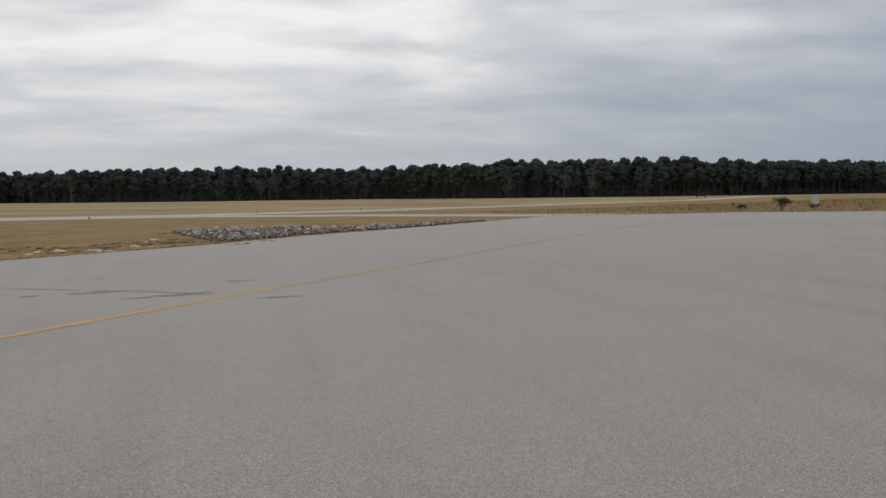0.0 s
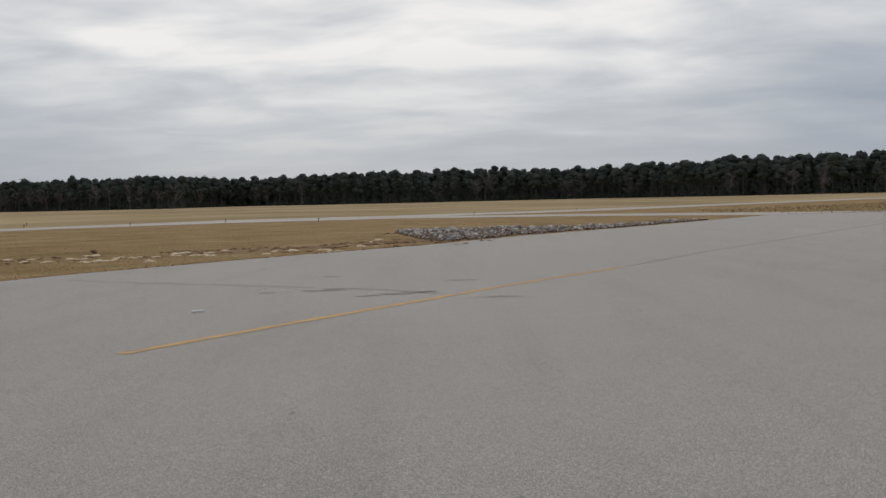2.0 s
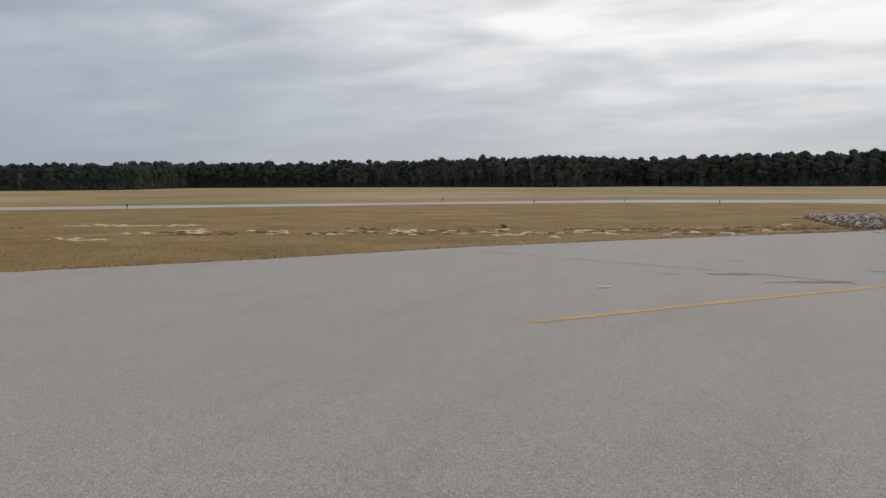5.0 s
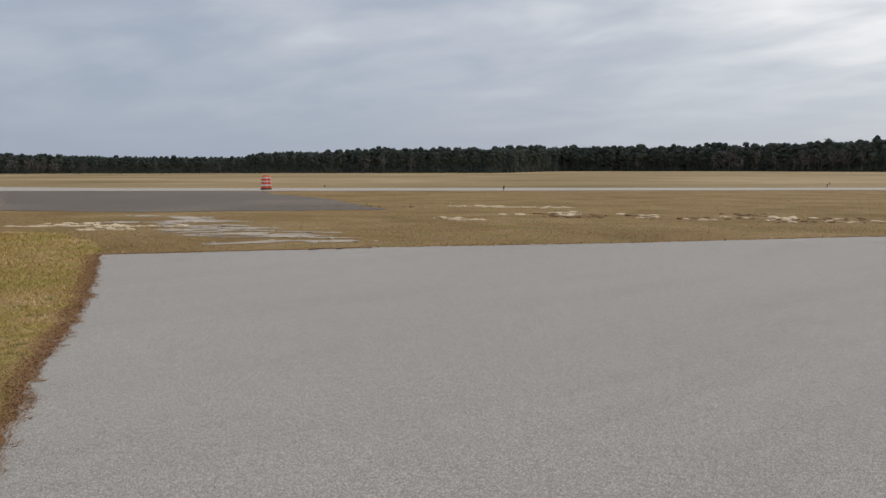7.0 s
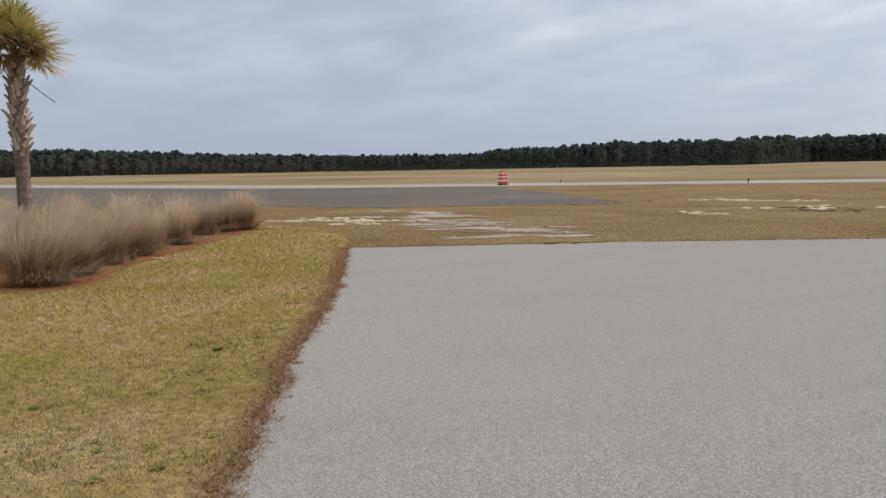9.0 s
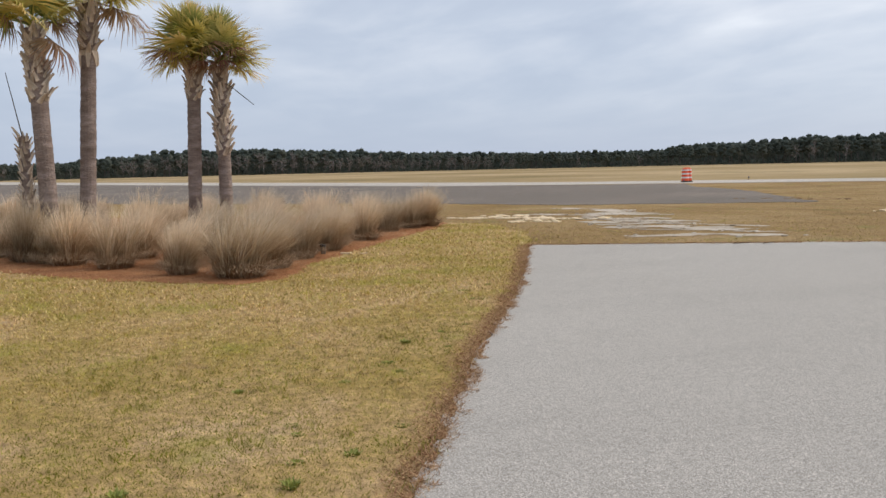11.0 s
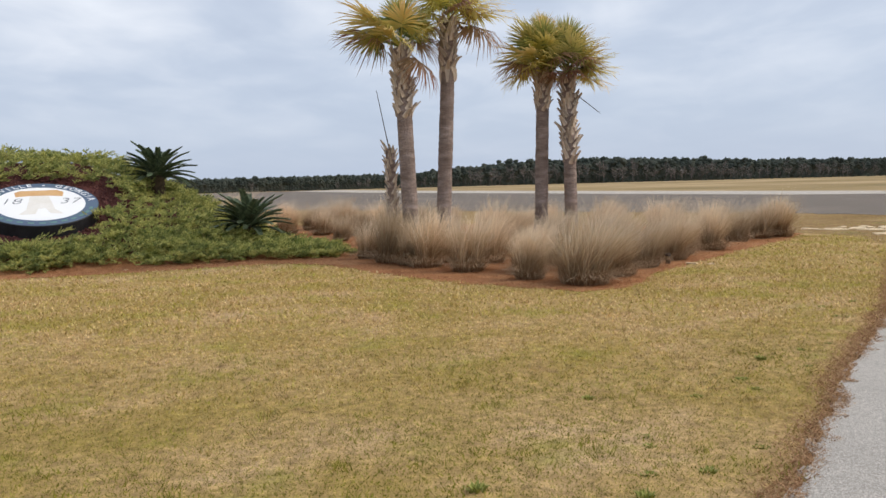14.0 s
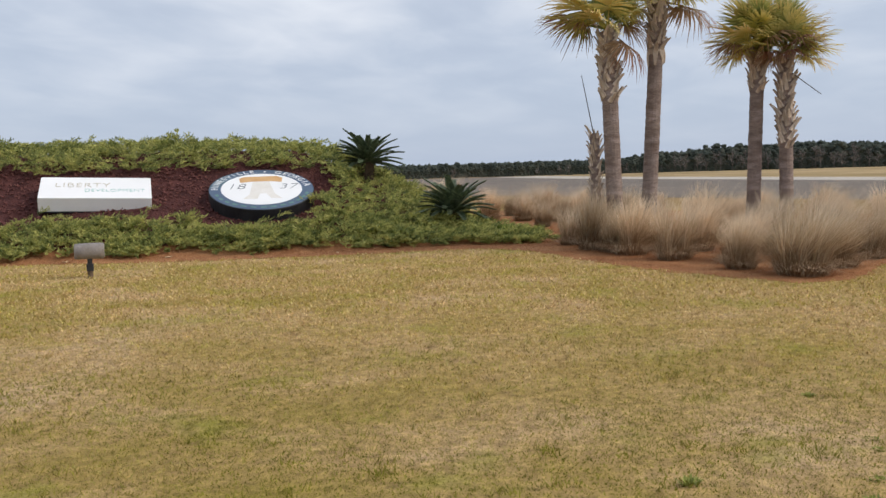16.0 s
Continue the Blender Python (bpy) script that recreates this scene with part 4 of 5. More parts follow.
def palm(at, boot_z, top_z, lean, width, label, seed, fronds=20, crown=1.0, loose=(), collar=False, rise=0.14):
    """A cabbage palm: ringed trunk, crisscross boots under the crown, fan fronds."""
    r = random.Random(seed)
    ob = tagged(new("palm_tree"), label, "palm", "palms in the bed")
    ob.location = (at[0], at[1], 0)
    axis = lambda z: Vector((lean[0] * z / top_z, lean[1] * z / top_z, z))
    # trunk
    bm = bmesh.new()
    rings = []
    k = int(top_z / 0.07)
    for j in range(k + 1):
        z = -0.1 + (top_z + 0.1) * j / k
        w = width * (1.18 - 0.18 * min(1, z / 0.8)) if z < 0.8 else width * (1 - 0.08 * z / top_z)
        w *= 1 + 0.035 * (j % 2) + r.uniform(-0.015, 0.015)
        c = axis(max(z, 0))
        c.z = z
        rings.append([bm.verts.new(c + Vector((math.cos(q) * w, math.sin(q) * w, 0)) * (1 + 0.05 * noise.noise(Vector((math.cos(q) * 2, math.sin(q) * 2, z * 4 + seed))))) for q in [2 * math.pi * i / 16 for i in range(16)]])
    for a, b in zip(rings, rings[1:]):
        for i in range(16):
            bm.faces.new((a[i], a[(i + 1) % 16], b[(i + 1) % 16], b[i]))
    bm.faces.new(rings[-1])
    part("trunk", bm, M_TRUNK, ob, "grey-brown ringed trunk")
    # boots, in turns round the trunk
    z, turn, i = boot_z, 0.0, 0
    while z < top_z - 0.02:
        boot = new("boot", BOOTS[i % 3])
        boot.parent = ob
        s = r.uniform(0.6, 0.82) * (0.75 if width < 0.12 else 1)
        flare = r.uniform(-4, 10) + (22 if (z - boot_z < 0.25 and i % 3 == 0) else 0)
        c = axis(z)
        m = Matrix.Translation(c) @ Euler((0, 0, turn)).to_matrix().to_4x4() @ Matrix.Translation((width * 0.9, 0, 0)) @ Euler((r.uniform(-0.25, 0.25) + (0.35 if i % 2 else -0.35), radians(flare), 0)).to_matrix().to_4x4() @ Matrix.Diagonal((s, s * 1.1, s, 1))
        boot.matrix_basis = m
        z += 0.020 * (0.16 / width)
        turn += radians(137.5)
        i += 1
    if collar:  # torn bases hanging under the boots
        for j in range(9):
            boot = new("boot", BOOTS[j % 3])
            boot.parent = ob
            boot.matrix_basis = Matrix.Translation(axis(boot_z + 0.06)) @ Euler((0, 0, radians(40 * j))).to_matrix().to_4x4() @ Matrix.Translation((width * 1.0, 0, 0)) @ Euler((r.uniform(-0.3, 0.3), radians(r.uniform(158, 182)), 0)).to_matrix().to_4x4() @ Matrix.Diagonal((0.8, 0.9, r.uniform(0.6, 0.95), 1))
    # crown
    for j in range(fronds):
        f = j / max(1, fronds - 1)
        up = 92 - 86 * f ** 1.15 + r.uniform(-10, 10)
        kind = "dead" if f > 0.93 else ("yellow" if (f > 0.45 and r.random() < 0.6) or r.random() < 0.2 else "green")
        fr = new("frond", r.choice(FRONDS[kind]))
        fr.parent = ob
        s = 0.9 * crown * r.uniform(0.85, 1.12) * (0.8 if up > 60 else 1)
        fr.matrix_basis = Matrix.Translation(axis(top_z) + Vector((0, 0, 0.04 + rise * (1 - f)))) @ Euler((r.uniform(-0.4, 0.4), radians(-up), radians(137.5 * j + r.uniform(-15, 15))), "XYZ").to_matrix().to_4x4() @ Matrix.Diagonal((s, s, s, 1))
    for az, up, kind, s in loose:
        fr = new("frond", FRONDS[kind][0])
        fr.parent = ob
        fr.matrix_basis = Matrix.Translation(axis(top_z) + Vector((0, 0, 0.05))) @ Euler((0.2, radians(-up), radians(az)), "XYZ").to_matrix().to_4x4() @ Matrix.Diagonal((s, s, s, 1))
    return ob


# the crowns reach out along the bed; angles are taken from +x
palm((-19.46, -1.38), 2.95, 4.35, (0.0, -0.14), 0.165, "tall cabbage palm with grey boots and sparse yellow-green crown", 3, 15, 0.95,
     ((-80, 12, "green", 1.0), (-95, 20, "dead", 1.0), (80, -42, "dead", 0.85), (-60, 35, "yellow", 1.1)))
palm((-20.0, -0.78), 3.95, 4.95, (0.0, 0.26), 0.155, "tallest cabbage palm with yellowing crown and torn boot collar", 5, 18, 1.0,
     ((85, 5, "yellow", 1.0), (95, -18, "dead", 1.0), (-80, 0, "yellow", 1.05), (-95, -15, "yellow", 0.95), (70, 15, "yellow", 1.0)), True)
palm((-21.43, 1.42), 3.15, 4.05, (0.0, 0.12), 0.15, "cabbage palm with dense round yellow-green crown", 8, 32, 0.88,
     ((-85, 8, "green", 0.86), (-75, -18, "yellow", 0.8), (0, 10, "yellow", 0.8), (-20, 0, "yellow", 0.8), (-60, 60, "green", 0.9)), rise=0.36)
palm((-21.36, 2.12), 1.95, 3.9, (0.0, -0.03), 0.145, "cabbage palm booted far down its trunk, with yellow-green crown", 12, 32, 0.88,
     ((85, 5, "yellow", 0.86), (75, 20, "green", 0.86), (0, 0, "dead", 0.6), (95, -15, "yellow", 0.8), (20, 10, "green", 0.8)), rise=0.36)
M_CANE = mottled("grey_cane", [(0.3, (0.10, 0.09, 0.085)), (0.7, (0.18, 0.165, 0.15))], 6, 40, 0.3, 0.8, 0.2, 0.004)
topless = palm((-20.14, -1.82), 0.1, 2.36, (0.0, -0.03), 0.105, "short topless palm trunk covered in cut boots", 15, 0, 1.0)
cane = tagged(part("dead_stalk", tube((-20.13, -1.86, 2.3), (-20.11, -2.10, 3.58), 0.014, 0.008, 6), M_CANE), "thin dry stalk standing on the topless palm", "stalk")
cane = tagged(part("dead_stalk", tube((-21.36, 2.03, 3.68), (-21.28, 2.79, 3.05), 0.013, 0.009, 6), M_CANE), "thin dry stalk hanging from the palm crown", "stalk")


# ---------------------------------------------------------------- ornamental grass
def grass_material(name, low, mid, tip):
    m, nt, b = material(name, 0.85, 0, 0.1)
    at = place(nt)
    split = nt.nodes.new("ShaderNodeSeparateXYZ")
    nt.links.new(at, split.inputs[0])
    geo = nt.nodes.new("ShaderNodeNewGeometry")
    info = nt.nodes.new("ShaderNodeObjectInfo")
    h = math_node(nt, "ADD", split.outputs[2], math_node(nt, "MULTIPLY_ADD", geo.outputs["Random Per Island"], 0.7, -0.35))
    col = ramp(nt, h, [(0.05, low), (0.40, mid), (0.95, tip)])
    sc = nt.nodes.new("ShaderNodeVectorMath")
    sc.operation = "SCALE"
    nt.links.new(col, sc.inputs[0])
    nt.links.new(math_node(nt, "MULTIPLY_ADD", info.outputs["Random"], 0.4, 0.8), sc.inputs["Scale"])
    nt.links.new(sc.outputs[0], b.inputs["Base Color"])
    tr = nt.nodes.new("ShaderNodeBsdfTranslucent")
    nt.links.new(sc.outputs[0], tr.inputs[0])
    mx = nt.nodes.new("ShaderNodeMixShader")
    mx.inputs[0].default_value = 0.3
    nt.links.new(b.outputs[0], mx.inputs[1])
    nt.links.new(tr.outputs[0], mx.inputs[2])
    nt.links.new(mx.outputs[0], nt.nodes["Material Output"].inputs[0])
    return m


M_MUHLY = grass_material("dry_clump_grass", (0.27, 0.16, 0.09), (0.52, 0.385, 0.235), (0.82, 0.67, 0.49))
M_THATCH = island_mix("grass_thatch", [(0.0, (0.32, 0.20, 0.11)), (1.0, (0.62, 0.48, 0.33))], 0.9)


def blades(r, n, root, height, spread, width, wind=(0, 0), lay=0.0):
    """Curved tapering blades, three steps each: vertices and triangles."""
    a = r.uniform(0, 2 * np.pi, n)
    rad = root * np.sqrt(r.uniform(0, 1, n))
    h = height * r.uniform(0.55, 1.08, n)
    reach = spread * r.uniform(0.0, 1.0, n) ** 0.8
    aa = a + r.normal(0, 0.5, n)
    out = np.stack([np.cos(aa), np.sin(aa)], 1)
    p0 = np.stack([rad * np.cos(a), rad * np.sin(a), np.zeros(n)], 1)
    side = np.stack([-np.sin(aa + r.normal(0, 0.8, n)), np.cos(aa), np.zeros(n)], 1)
    verts = np.zeros((n, 7, 3))
    for k, f in enumerate((0.0, 0.4, 0.75, 1.0)):
        p = p0.copy()
        p[:, :2] += out * (reach * f ** 1.6)[:, None] + np.array(wind) * f ** 2
        p[:, 2] += h * (f - lay * f ** 2.5)
        w = width * (1.0, 0.9, 0.6, 0.0)[k]
        if k < 3:
            verts[:, 2 * k] = p + side * w
            verts[:, 2 * k + 1] = p - side * w
        else:
            verts[:, 6] = p
    one = np.array([(0, 1, 3), (0, 3, 2), (2, 3, 5), (2, 5, 4), (4, 5, 6)])
    tris = (np.arange(n) * 7)[:, None, None] + one[None]
    return verts.reshape(-1, 3), tris.reshape(-1, 3)


def grass_clump_parts(seed):
    """Several tufts grown together, each leaning its own way, over a skirt of fallen blades."""
    r = np.random.default_rng(seed)
    vs, ts, base = [], [], 0
    for k in range(7):
        a = r.uniform(0, 6.28)
        off = np.array([math.cos(a), math.sin(a), 0]) * r.uniform(0.05, 0.26)
        lean = off[:2] * 0.8 + r.normal(0, 0.13, 2) + np.array([0.02, 0.20])
        v, t = blades(r, 190, 0.12, r.uniform(0.72, 1.42), r.uniform(0.35, 0.8), 0.0042, lean, r.uniform(0.06, 0.26))
        vs.append(v + off)
        ts.append(t + base)
        base += len(v)
    v, t = blades(r, 60, 0.20, 1.55, 1.1, 0.0034, (0.05, 0.22), 0.25)  # stray culms
    vs.append(v)
    ts.append(t + base)
    base += len(v)
    v, t = blades(r, 460, 0.34, 0.55, 1.05, 0.0042, (0.03, 0.10), 0.62)
    vs.append(v)
    ts.append(t + base)
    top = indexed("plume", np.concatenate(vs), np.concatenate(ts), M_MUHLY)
    v3, t3 = blades(r, 420, 0.36, 0.40, 0.55, 0.006, (0, 0), 0.7)
    skirt = indexed("thatch", v3, t3, M_THATCH)
    return top, skirt


CLUMPS = []
for s in (31, 32, 33, 34, 35, 36):
    holder = tagged(new("ornamental_grass"), "tall dry tan clump of ornamental grass in pine straw", "ornamental grass", "grass clumps in the bed", "thing")
    for piece in grass_clump_parts(s):
        piece.parent = holder
    CLUMPS.append(holder)

clump_rng = random.Random(17)
clump_spots = [(-18.55, -1.4, 0.8), (-14.45, 1.55, 1.1), (-16.3, 0.75, 0.95), (-15.55, 2.25, 0.85), (-16.9, -0.25, 1.0), (-18.0, -1.05, 0.92), (-19.2, -1.8, 0.95), (-16.9, 2.9, 0.85), (-17.9, 1.4, 0.95),
               (-18.3, 3.7, 0.9), (-19.5, 4.2, 0.9), (-20.5, 5.0, 1.05), (-20.0, 3.0, 0.95), (-22.9, 6.25, 1.0), (-23.8, 7.1, 0.9), (-24.3, 7.75, 0.9), (-21.8, 4.3, 1.0), (-18.6, 0.2, 0.95),
               (-15.3, 0.75, 0.7), (-17.4, 2.1, 0.9), (-16.9, 0.9, 0.85), (-19.0, -0.7, 0.9), (-20.4, -2.4, 0.85), (-19.6, 1.6, 0.95), (-20.5, 0.4, 0.95), (-22.4, 2.9, 0.95), (-22.3, 0.9, 0.95), (-24.0, 4.6, 0.95), (-25.4, 6.3, 0.95), (-21.6, -0.8, 0.9), (-23.2, -1.7, 0.9),
               (-25.6, 3.4, 0.95), (-24.4, 1.2, 0.9), (-25.2, -0.8, 0.9), (-27.0, 5.2, 0.95), (-27.5, 2.0, 0.9), (-28.6, 4.0, 0.9), (-25.0, -2.9, 0.85), (-27.2, -1.6, 0.85), (-29.2, 0.3, 0.85), (-27.0, -3.9, 0.85), (-29.0, -3.0, 0.85), (-34.5, -4.5, 1.0), (-34.2, -5.9, 1.0), (-33.2, -3.1, 1.0), (-35.5, -7.2, 1.0), (-32.0, -4.6, 0.95), (-30.6, -5.0, 1.0), (-31.6, -6.3, 1.0), (-30.0, -3.7, 1.0), (-31.0, -2.2, 0.95), (-32.6, -0.8, 0.95)]
for i, (x, y, s) in enumerate(clump_spots):
    src = CLUMPS[i % 6]
    s *= clump_rng.uniform(0.8, 1.14)
    m = pose(x, y, -0.006, 0, 0, clump_rng.uniform(-30, 30))
    made = src if i < 6 else copy_thing(src, m)
    made.matrix_basis = m @ Matrix.Diagonal((0.86 * s * clump_rng.uniform(0.9, 1.12), 0.86 * s, s * clump_rng.uniform(0.92, 1.1), 1))

# ---------------------------------------------------------------- planted mound
F0, ALONG, BACK = Vector((-20.2, -4.6)), Vector((0.393, -0.919)), Vector((-0.919, -0.393))


def ease(x, a, b):
    t = np.clip((x - a) / (b - a), 0, 1)
    return t * t * (3 - 2 * t)


def mound_z(s, d):
    """The mound's height, s metres along its front and d metres back from it."""
    return 2.42 * ease(d, -0.4, 6.6) * (1 - ease(d, 9, 15)) * ease(s, -2.6, 4.3) * (1 - ease(s, 18, 26)) - 0.008


def mound_xy(s, d):
    p = F0 + ALONG * s + BACK * d
    return p.x, p.y


def build_mound():
    ns, nd = 90, 56
    s, d = np.linspace(-3.2, 26, ns), np.linspace(-0.5, 15.2, nd)
    S, D = np.meshgrid(s, d, indexing="ij")
    Z = mound_z(S, D) - 0.012 + 0.02 * np.sin(S * 3.1 + D * 2.3) * ease(D, 0, 2)
    X, Y = F0.x + ALONG.x * S + BACK.x * D, F0.y + ALONG.y * S + BACK.y * D
    verts = np.stack([X, Y, Z], -1).reshape(-1, 3)
    faces = []
    for i in range(ns - 1):
        for j in range(nd - 1):
            a = i * nd + j
            faces.append((a, a + 1, a + nd + 1, a + nd))
    ob = mesh_object("mound", verts, faces, M_LAVA)
    ob.data.materials.append(M_STRAW)
    for f in ob.data.polygons:
        f.use_smooth = True
        c = f.center
        dd = (c.x - F0.x) * BACK.x + (c.y - F0.y) * BACK.y
        sv = (c.x - F0.x) * ALONG.x + (c.y - F0.y) * ALONG.y
        f.material_index = 1 if dd < 1.0 or sv < 0.5 else 0
    tagged(ob, "earth mound covered with dark red mulch", "mound", kind="structure")


build_mound()

bush = copy_thing(CLUMPS[2], pose(*mound_xy(-0.3, 6.2), mound_z(-0.3, 6.2) - 0.05))
bush.matrix_basis = pose(*mound_xy(-0.3, 6.2), mound_z(-0.3, 6.2) - 0.05, 0, 0, 30) @ Matrix.Scale(0.85, 4)

M_CHIP = island_mix("lava_chips", [(0.0, (0.05, 0.02, 0.02)), (0.6, (0.14, 0.05, 0.045)), (1.0, (0.24, 0.10, 0.08))], 0.95)


def build_chips():
    r = np.random.default_rng(41)
    bits = []
    for _ in range(5200):
        s, d = r.uniform(1.6, 13.5), r.uniform(1.2, 5.2)
        x, y = mound_xy(s, d)
        bits.append(lump(r, np.array([x, y, mound_z(s, d) + 0.012]), r.uniform(0.018, 0.05), 0.7))
    ob = soup("lava_mulch", np.concatenate(bits), 3, M_CHIP)
    tagged(ob, "dark red lava rock mulch round the signs", "mulch", kind="stuff")


build_chips()

M_JUNIPER = island_mix("juniper_needles", [(0.0, (0.10, 0.135, 0.05)), (0.5, (0.33, 0.37, 0.115)), (1.0, (0.68, 0.64, 0.23))], 0.8, 4.0,
                       [(0.38, (0.075, 0.12, 0.045)), (0.5, (0.38, 0.40, 0.12)), (0.62, (0.76, 0.69, 0.25))], 0.6, thin=0.3)


def build_juniper():
    """Spreading juniper: arching plumes with feathery side sprigs, in two bands and over the mound's end."""
    r = np.random.default_rng(77)
    tri = []
    n = 9000
    s = r.uniform(-3.6, 13.5, n)
    d = r.uniform(-0.2, 8.2, n)
    d[:2000] = r.uniform(0.2, 2.3, 2000)
    edge = 0.25 * np.sin(s * 1.7) + 0.18 * np.sin(s * 4.1 + 1)
    front = (d > 0.28 + 0.25 * np.sin(s * 2.3)) & (d < np.where((s > 3.3) & (s < 5.9), 1.5, 1.95) + 0.3 * edge)
    top = d > 4.35 + 0.35 * edge
    end = (s < 3.1 + 0.3 * np.sin(d * 3)) & (d > 0.35 + 0.2 * np.sin(s * 5))
    keep = (front | top | end) & (s > -2.0 + 0.35 * np.abs(d - 1.3))
    s, d = np.concatenate([s[keep], r.normal(-2.45, 0.16, 60)]), np.concatenate([d[keep], r.normal(0.30, 0.12, 60)])
    x, y = F0.x + ALONG.x * s + BACK.x * d, F0.y + ALONG.y * s + BACK.y * d
    z = mound_z(s, d)
    for i in range(len(s)):
        swell = 0.5 + 0.9 * noise.noise(Vector((x[i] * 1.3, y[i] * 1.3, 3.0))) + 0.5 * noise.noise(Vector((x[i] * 2.9, y[i] * 2.9, 9.0)))
        hgt = max(0.02, 0.46 * swell) * min(1, 0.45 + d[i] * 0.3)
        base = np.array([x[i], y[i], z[i] + hgt * r.uniform(0.0, 0.8)])
        # plumes sweep towards the lawn and along the slope, neighbours much alike
        a = 0.9 + 2.4 * noise.noise(Vector((x[i] * 0.8, y[i] * 0.8, 5.0))) + r.normal(0, 0.6)
        way = np.array([np.cos(a), np.sin(a), r.uniform(0.15, 0.8)])
        way /= np.linalg.norm(way)
        length = r.uniform(0.26, 0.52) * (0.7 if d[i] < 0.9 else 1.0)
        across = np.cross(way, [0, 0, 1.0])
        across /= np.linalg.norm(across)
        for j in range(9):
            f = (j + 1) / 9
            p = base + way * (length * f) - np.array([0, 0, 0.30 * length * f ** 2])
            sgn = 1 if j % 2 else -1
            twig_way = way * 0.75 + across * sgn * (0.75 - 0.45 * f) + r.normal(0, 0.22, 3) + np.array([0, 0, 0.15])
            twig_way /= np.linalg.norm(twig_way)
            tl = length * (0.42 - 0.2 * f) * r.uniform(0.8, 1.25)
            m = 7
            g = np.linspace(0.05, 0.95, m)
            stem = p + twig_way * (tl * g)[:, None]
            q = r.normal(size=(m, 3))
            q -= (q @ twig_way)[:, None] * twig_way
            q /= np.linalg.norm(q, axis=1)[:, None] + 1e-9
            tip = stem + q * (0.034 * (1.2 - 0.6 * g))[:, None] + twig_way * 0.05
            off = np.cross(q, twig_way) * 0.0125
            tri.append(np.stack([stem - off, stem + off, tip], 1).reshape(-1, 3))
    ob = soup("juniper_groundcover", np.concatenate(tri), 3, M_JUNIPER)
    tagged(ob, "yellow-green spreading juniper covering the mound", "groundcover", kind="stuff")


build_juniper()

# ---------------------------------------------------------------- sago palms
M_SAGO = island_mix("sago_leaflets", [(0.0, (0.05, 0.072, 0.04)), (0.5, (0.11, 0.15, 0.08)), (1.0, (0.22, 0.27, 0.15))], 0.45, spec=0.5, thin=0.2)
M_SAGO_TRUNK = mottled("sago_trunk", [(0.3, (0.06, 0.04, 0.025)), (0.7, (0.16, 0.11, 0.07))], 8, 30, 0.5, 0.95, 0.9, 0.02)


def sago_frond_mesh(seed, length):
    r = random.Random(seed)
    bm = bmesh.new()
    spine = [Vector((length * f, 0, 0.10 * length * math.sin(f * 2.2) - 0.12 * length * f ** 2.4)) for f in [i / 12 for i in range(13)]]
    for a, b in zip(spine, spine[1:]):
        tube(a, b, 0.010, 0.008, 4, bm)
    for i in range(44):
        f = 0.14 + 0.86 * i / 43
        k = min(11, int(f * 12))
        p = spine[k].lerp(spine[k + 1], f * 12 - k)
        way = (spine[k + 1] - spine[k]).normalized()
        w = 0.19 * length * math.sin(min(1, f * 1.5) * 1.57) * (1.15 - 0.75 * f)
        for sgn in (-1, 1):
            tip = p + Vector((way.x * 0.6, sgn, way.z * 0.6 + 0.38)).normalized() * w * r.uniform(0.9, 1.1)
            q = way * 0.023
            mid = p.lerp(tip, 0.5)
            v = [bm.verts.new(c) for c in (p - q, p + q, mid + q * 0.8, mid - q * 0.8, tip)]
            bm.faces.new((v[0], v[1], v[2], v[3]))
            bm.faces.new((v[3], v[2], v[4]))
    me = bpy.data.meshes.new("frond")
    bm.to_mesh(me)
    bm.free()
    me.materials.append(M_SAGO)
    return me


SAGO = [sago_frond_mesh(1, 1.0), sago_frond_mesh(2, 0.9)]


def sago(s, d, size, label, seed, count=46, lift=0.15):
    r = random.Random(seed)
    ob = tagged(new("sago_palm"), label, "sago palm", "sago palms on the mound")
    x, y = mound_xy(s, d)
    ob.location = (x, y, mound_z(s, d) - 0.05)
    part("trunk", lathe([(0.16, -0.1), (0.19, 0.05), (0.17, 0.22 + lift), (0.06, 0.30 + lift)], 12), M_SAGO_TRUNK, ob)
    for j in range(count):
        f = j / (count - 1)
        up = 54 - 66 * f ** 1.15 + r.uniform(-7, 7)
        k = size * r.uniform(0.88, 1.08)
        fr = new("frond", SAGO[j % 2])
        fr.parent = ob
        fr.matrix_basis = Matrix.Translation((0, 0, 0.24 + lift)) @ Euler((0, radians(-up), radians(137.5 * j + r.uniform(-8, 8))), "XYZ").to_matrix().to_4x4() @ Matrix.Diagonal((k, k, k, 1))
    return ob


sago(1.76, 4.9, 1.06, "dark green sago palm on the mound shoulder", 4, 50, 0.32)
sago(-0.06, 2.3, 1.04, "dark green sago palm low on the mound", 6, 54, 0.22)
weed_m = island_mix("fresh_green_tuft", [(0.0, (0.12, 0.2, 0.03)), (1.0, (0.26, 0.34, 0.07))], 0.8)
wv, wt = blades(np.random.default_rng(5), 420, 0.25, 0.42, 0.28, 0.006, (0, 0), 0.2)
tuft = indexed("fresh_tuft", wv, wt, weed_m)
tuft.location = (*mound_xy(-1.25, 1.55), mound_z(-1.25, 1.55))
tagged(tuft, "bright green grassy tuft beside the juniper", "tuft")

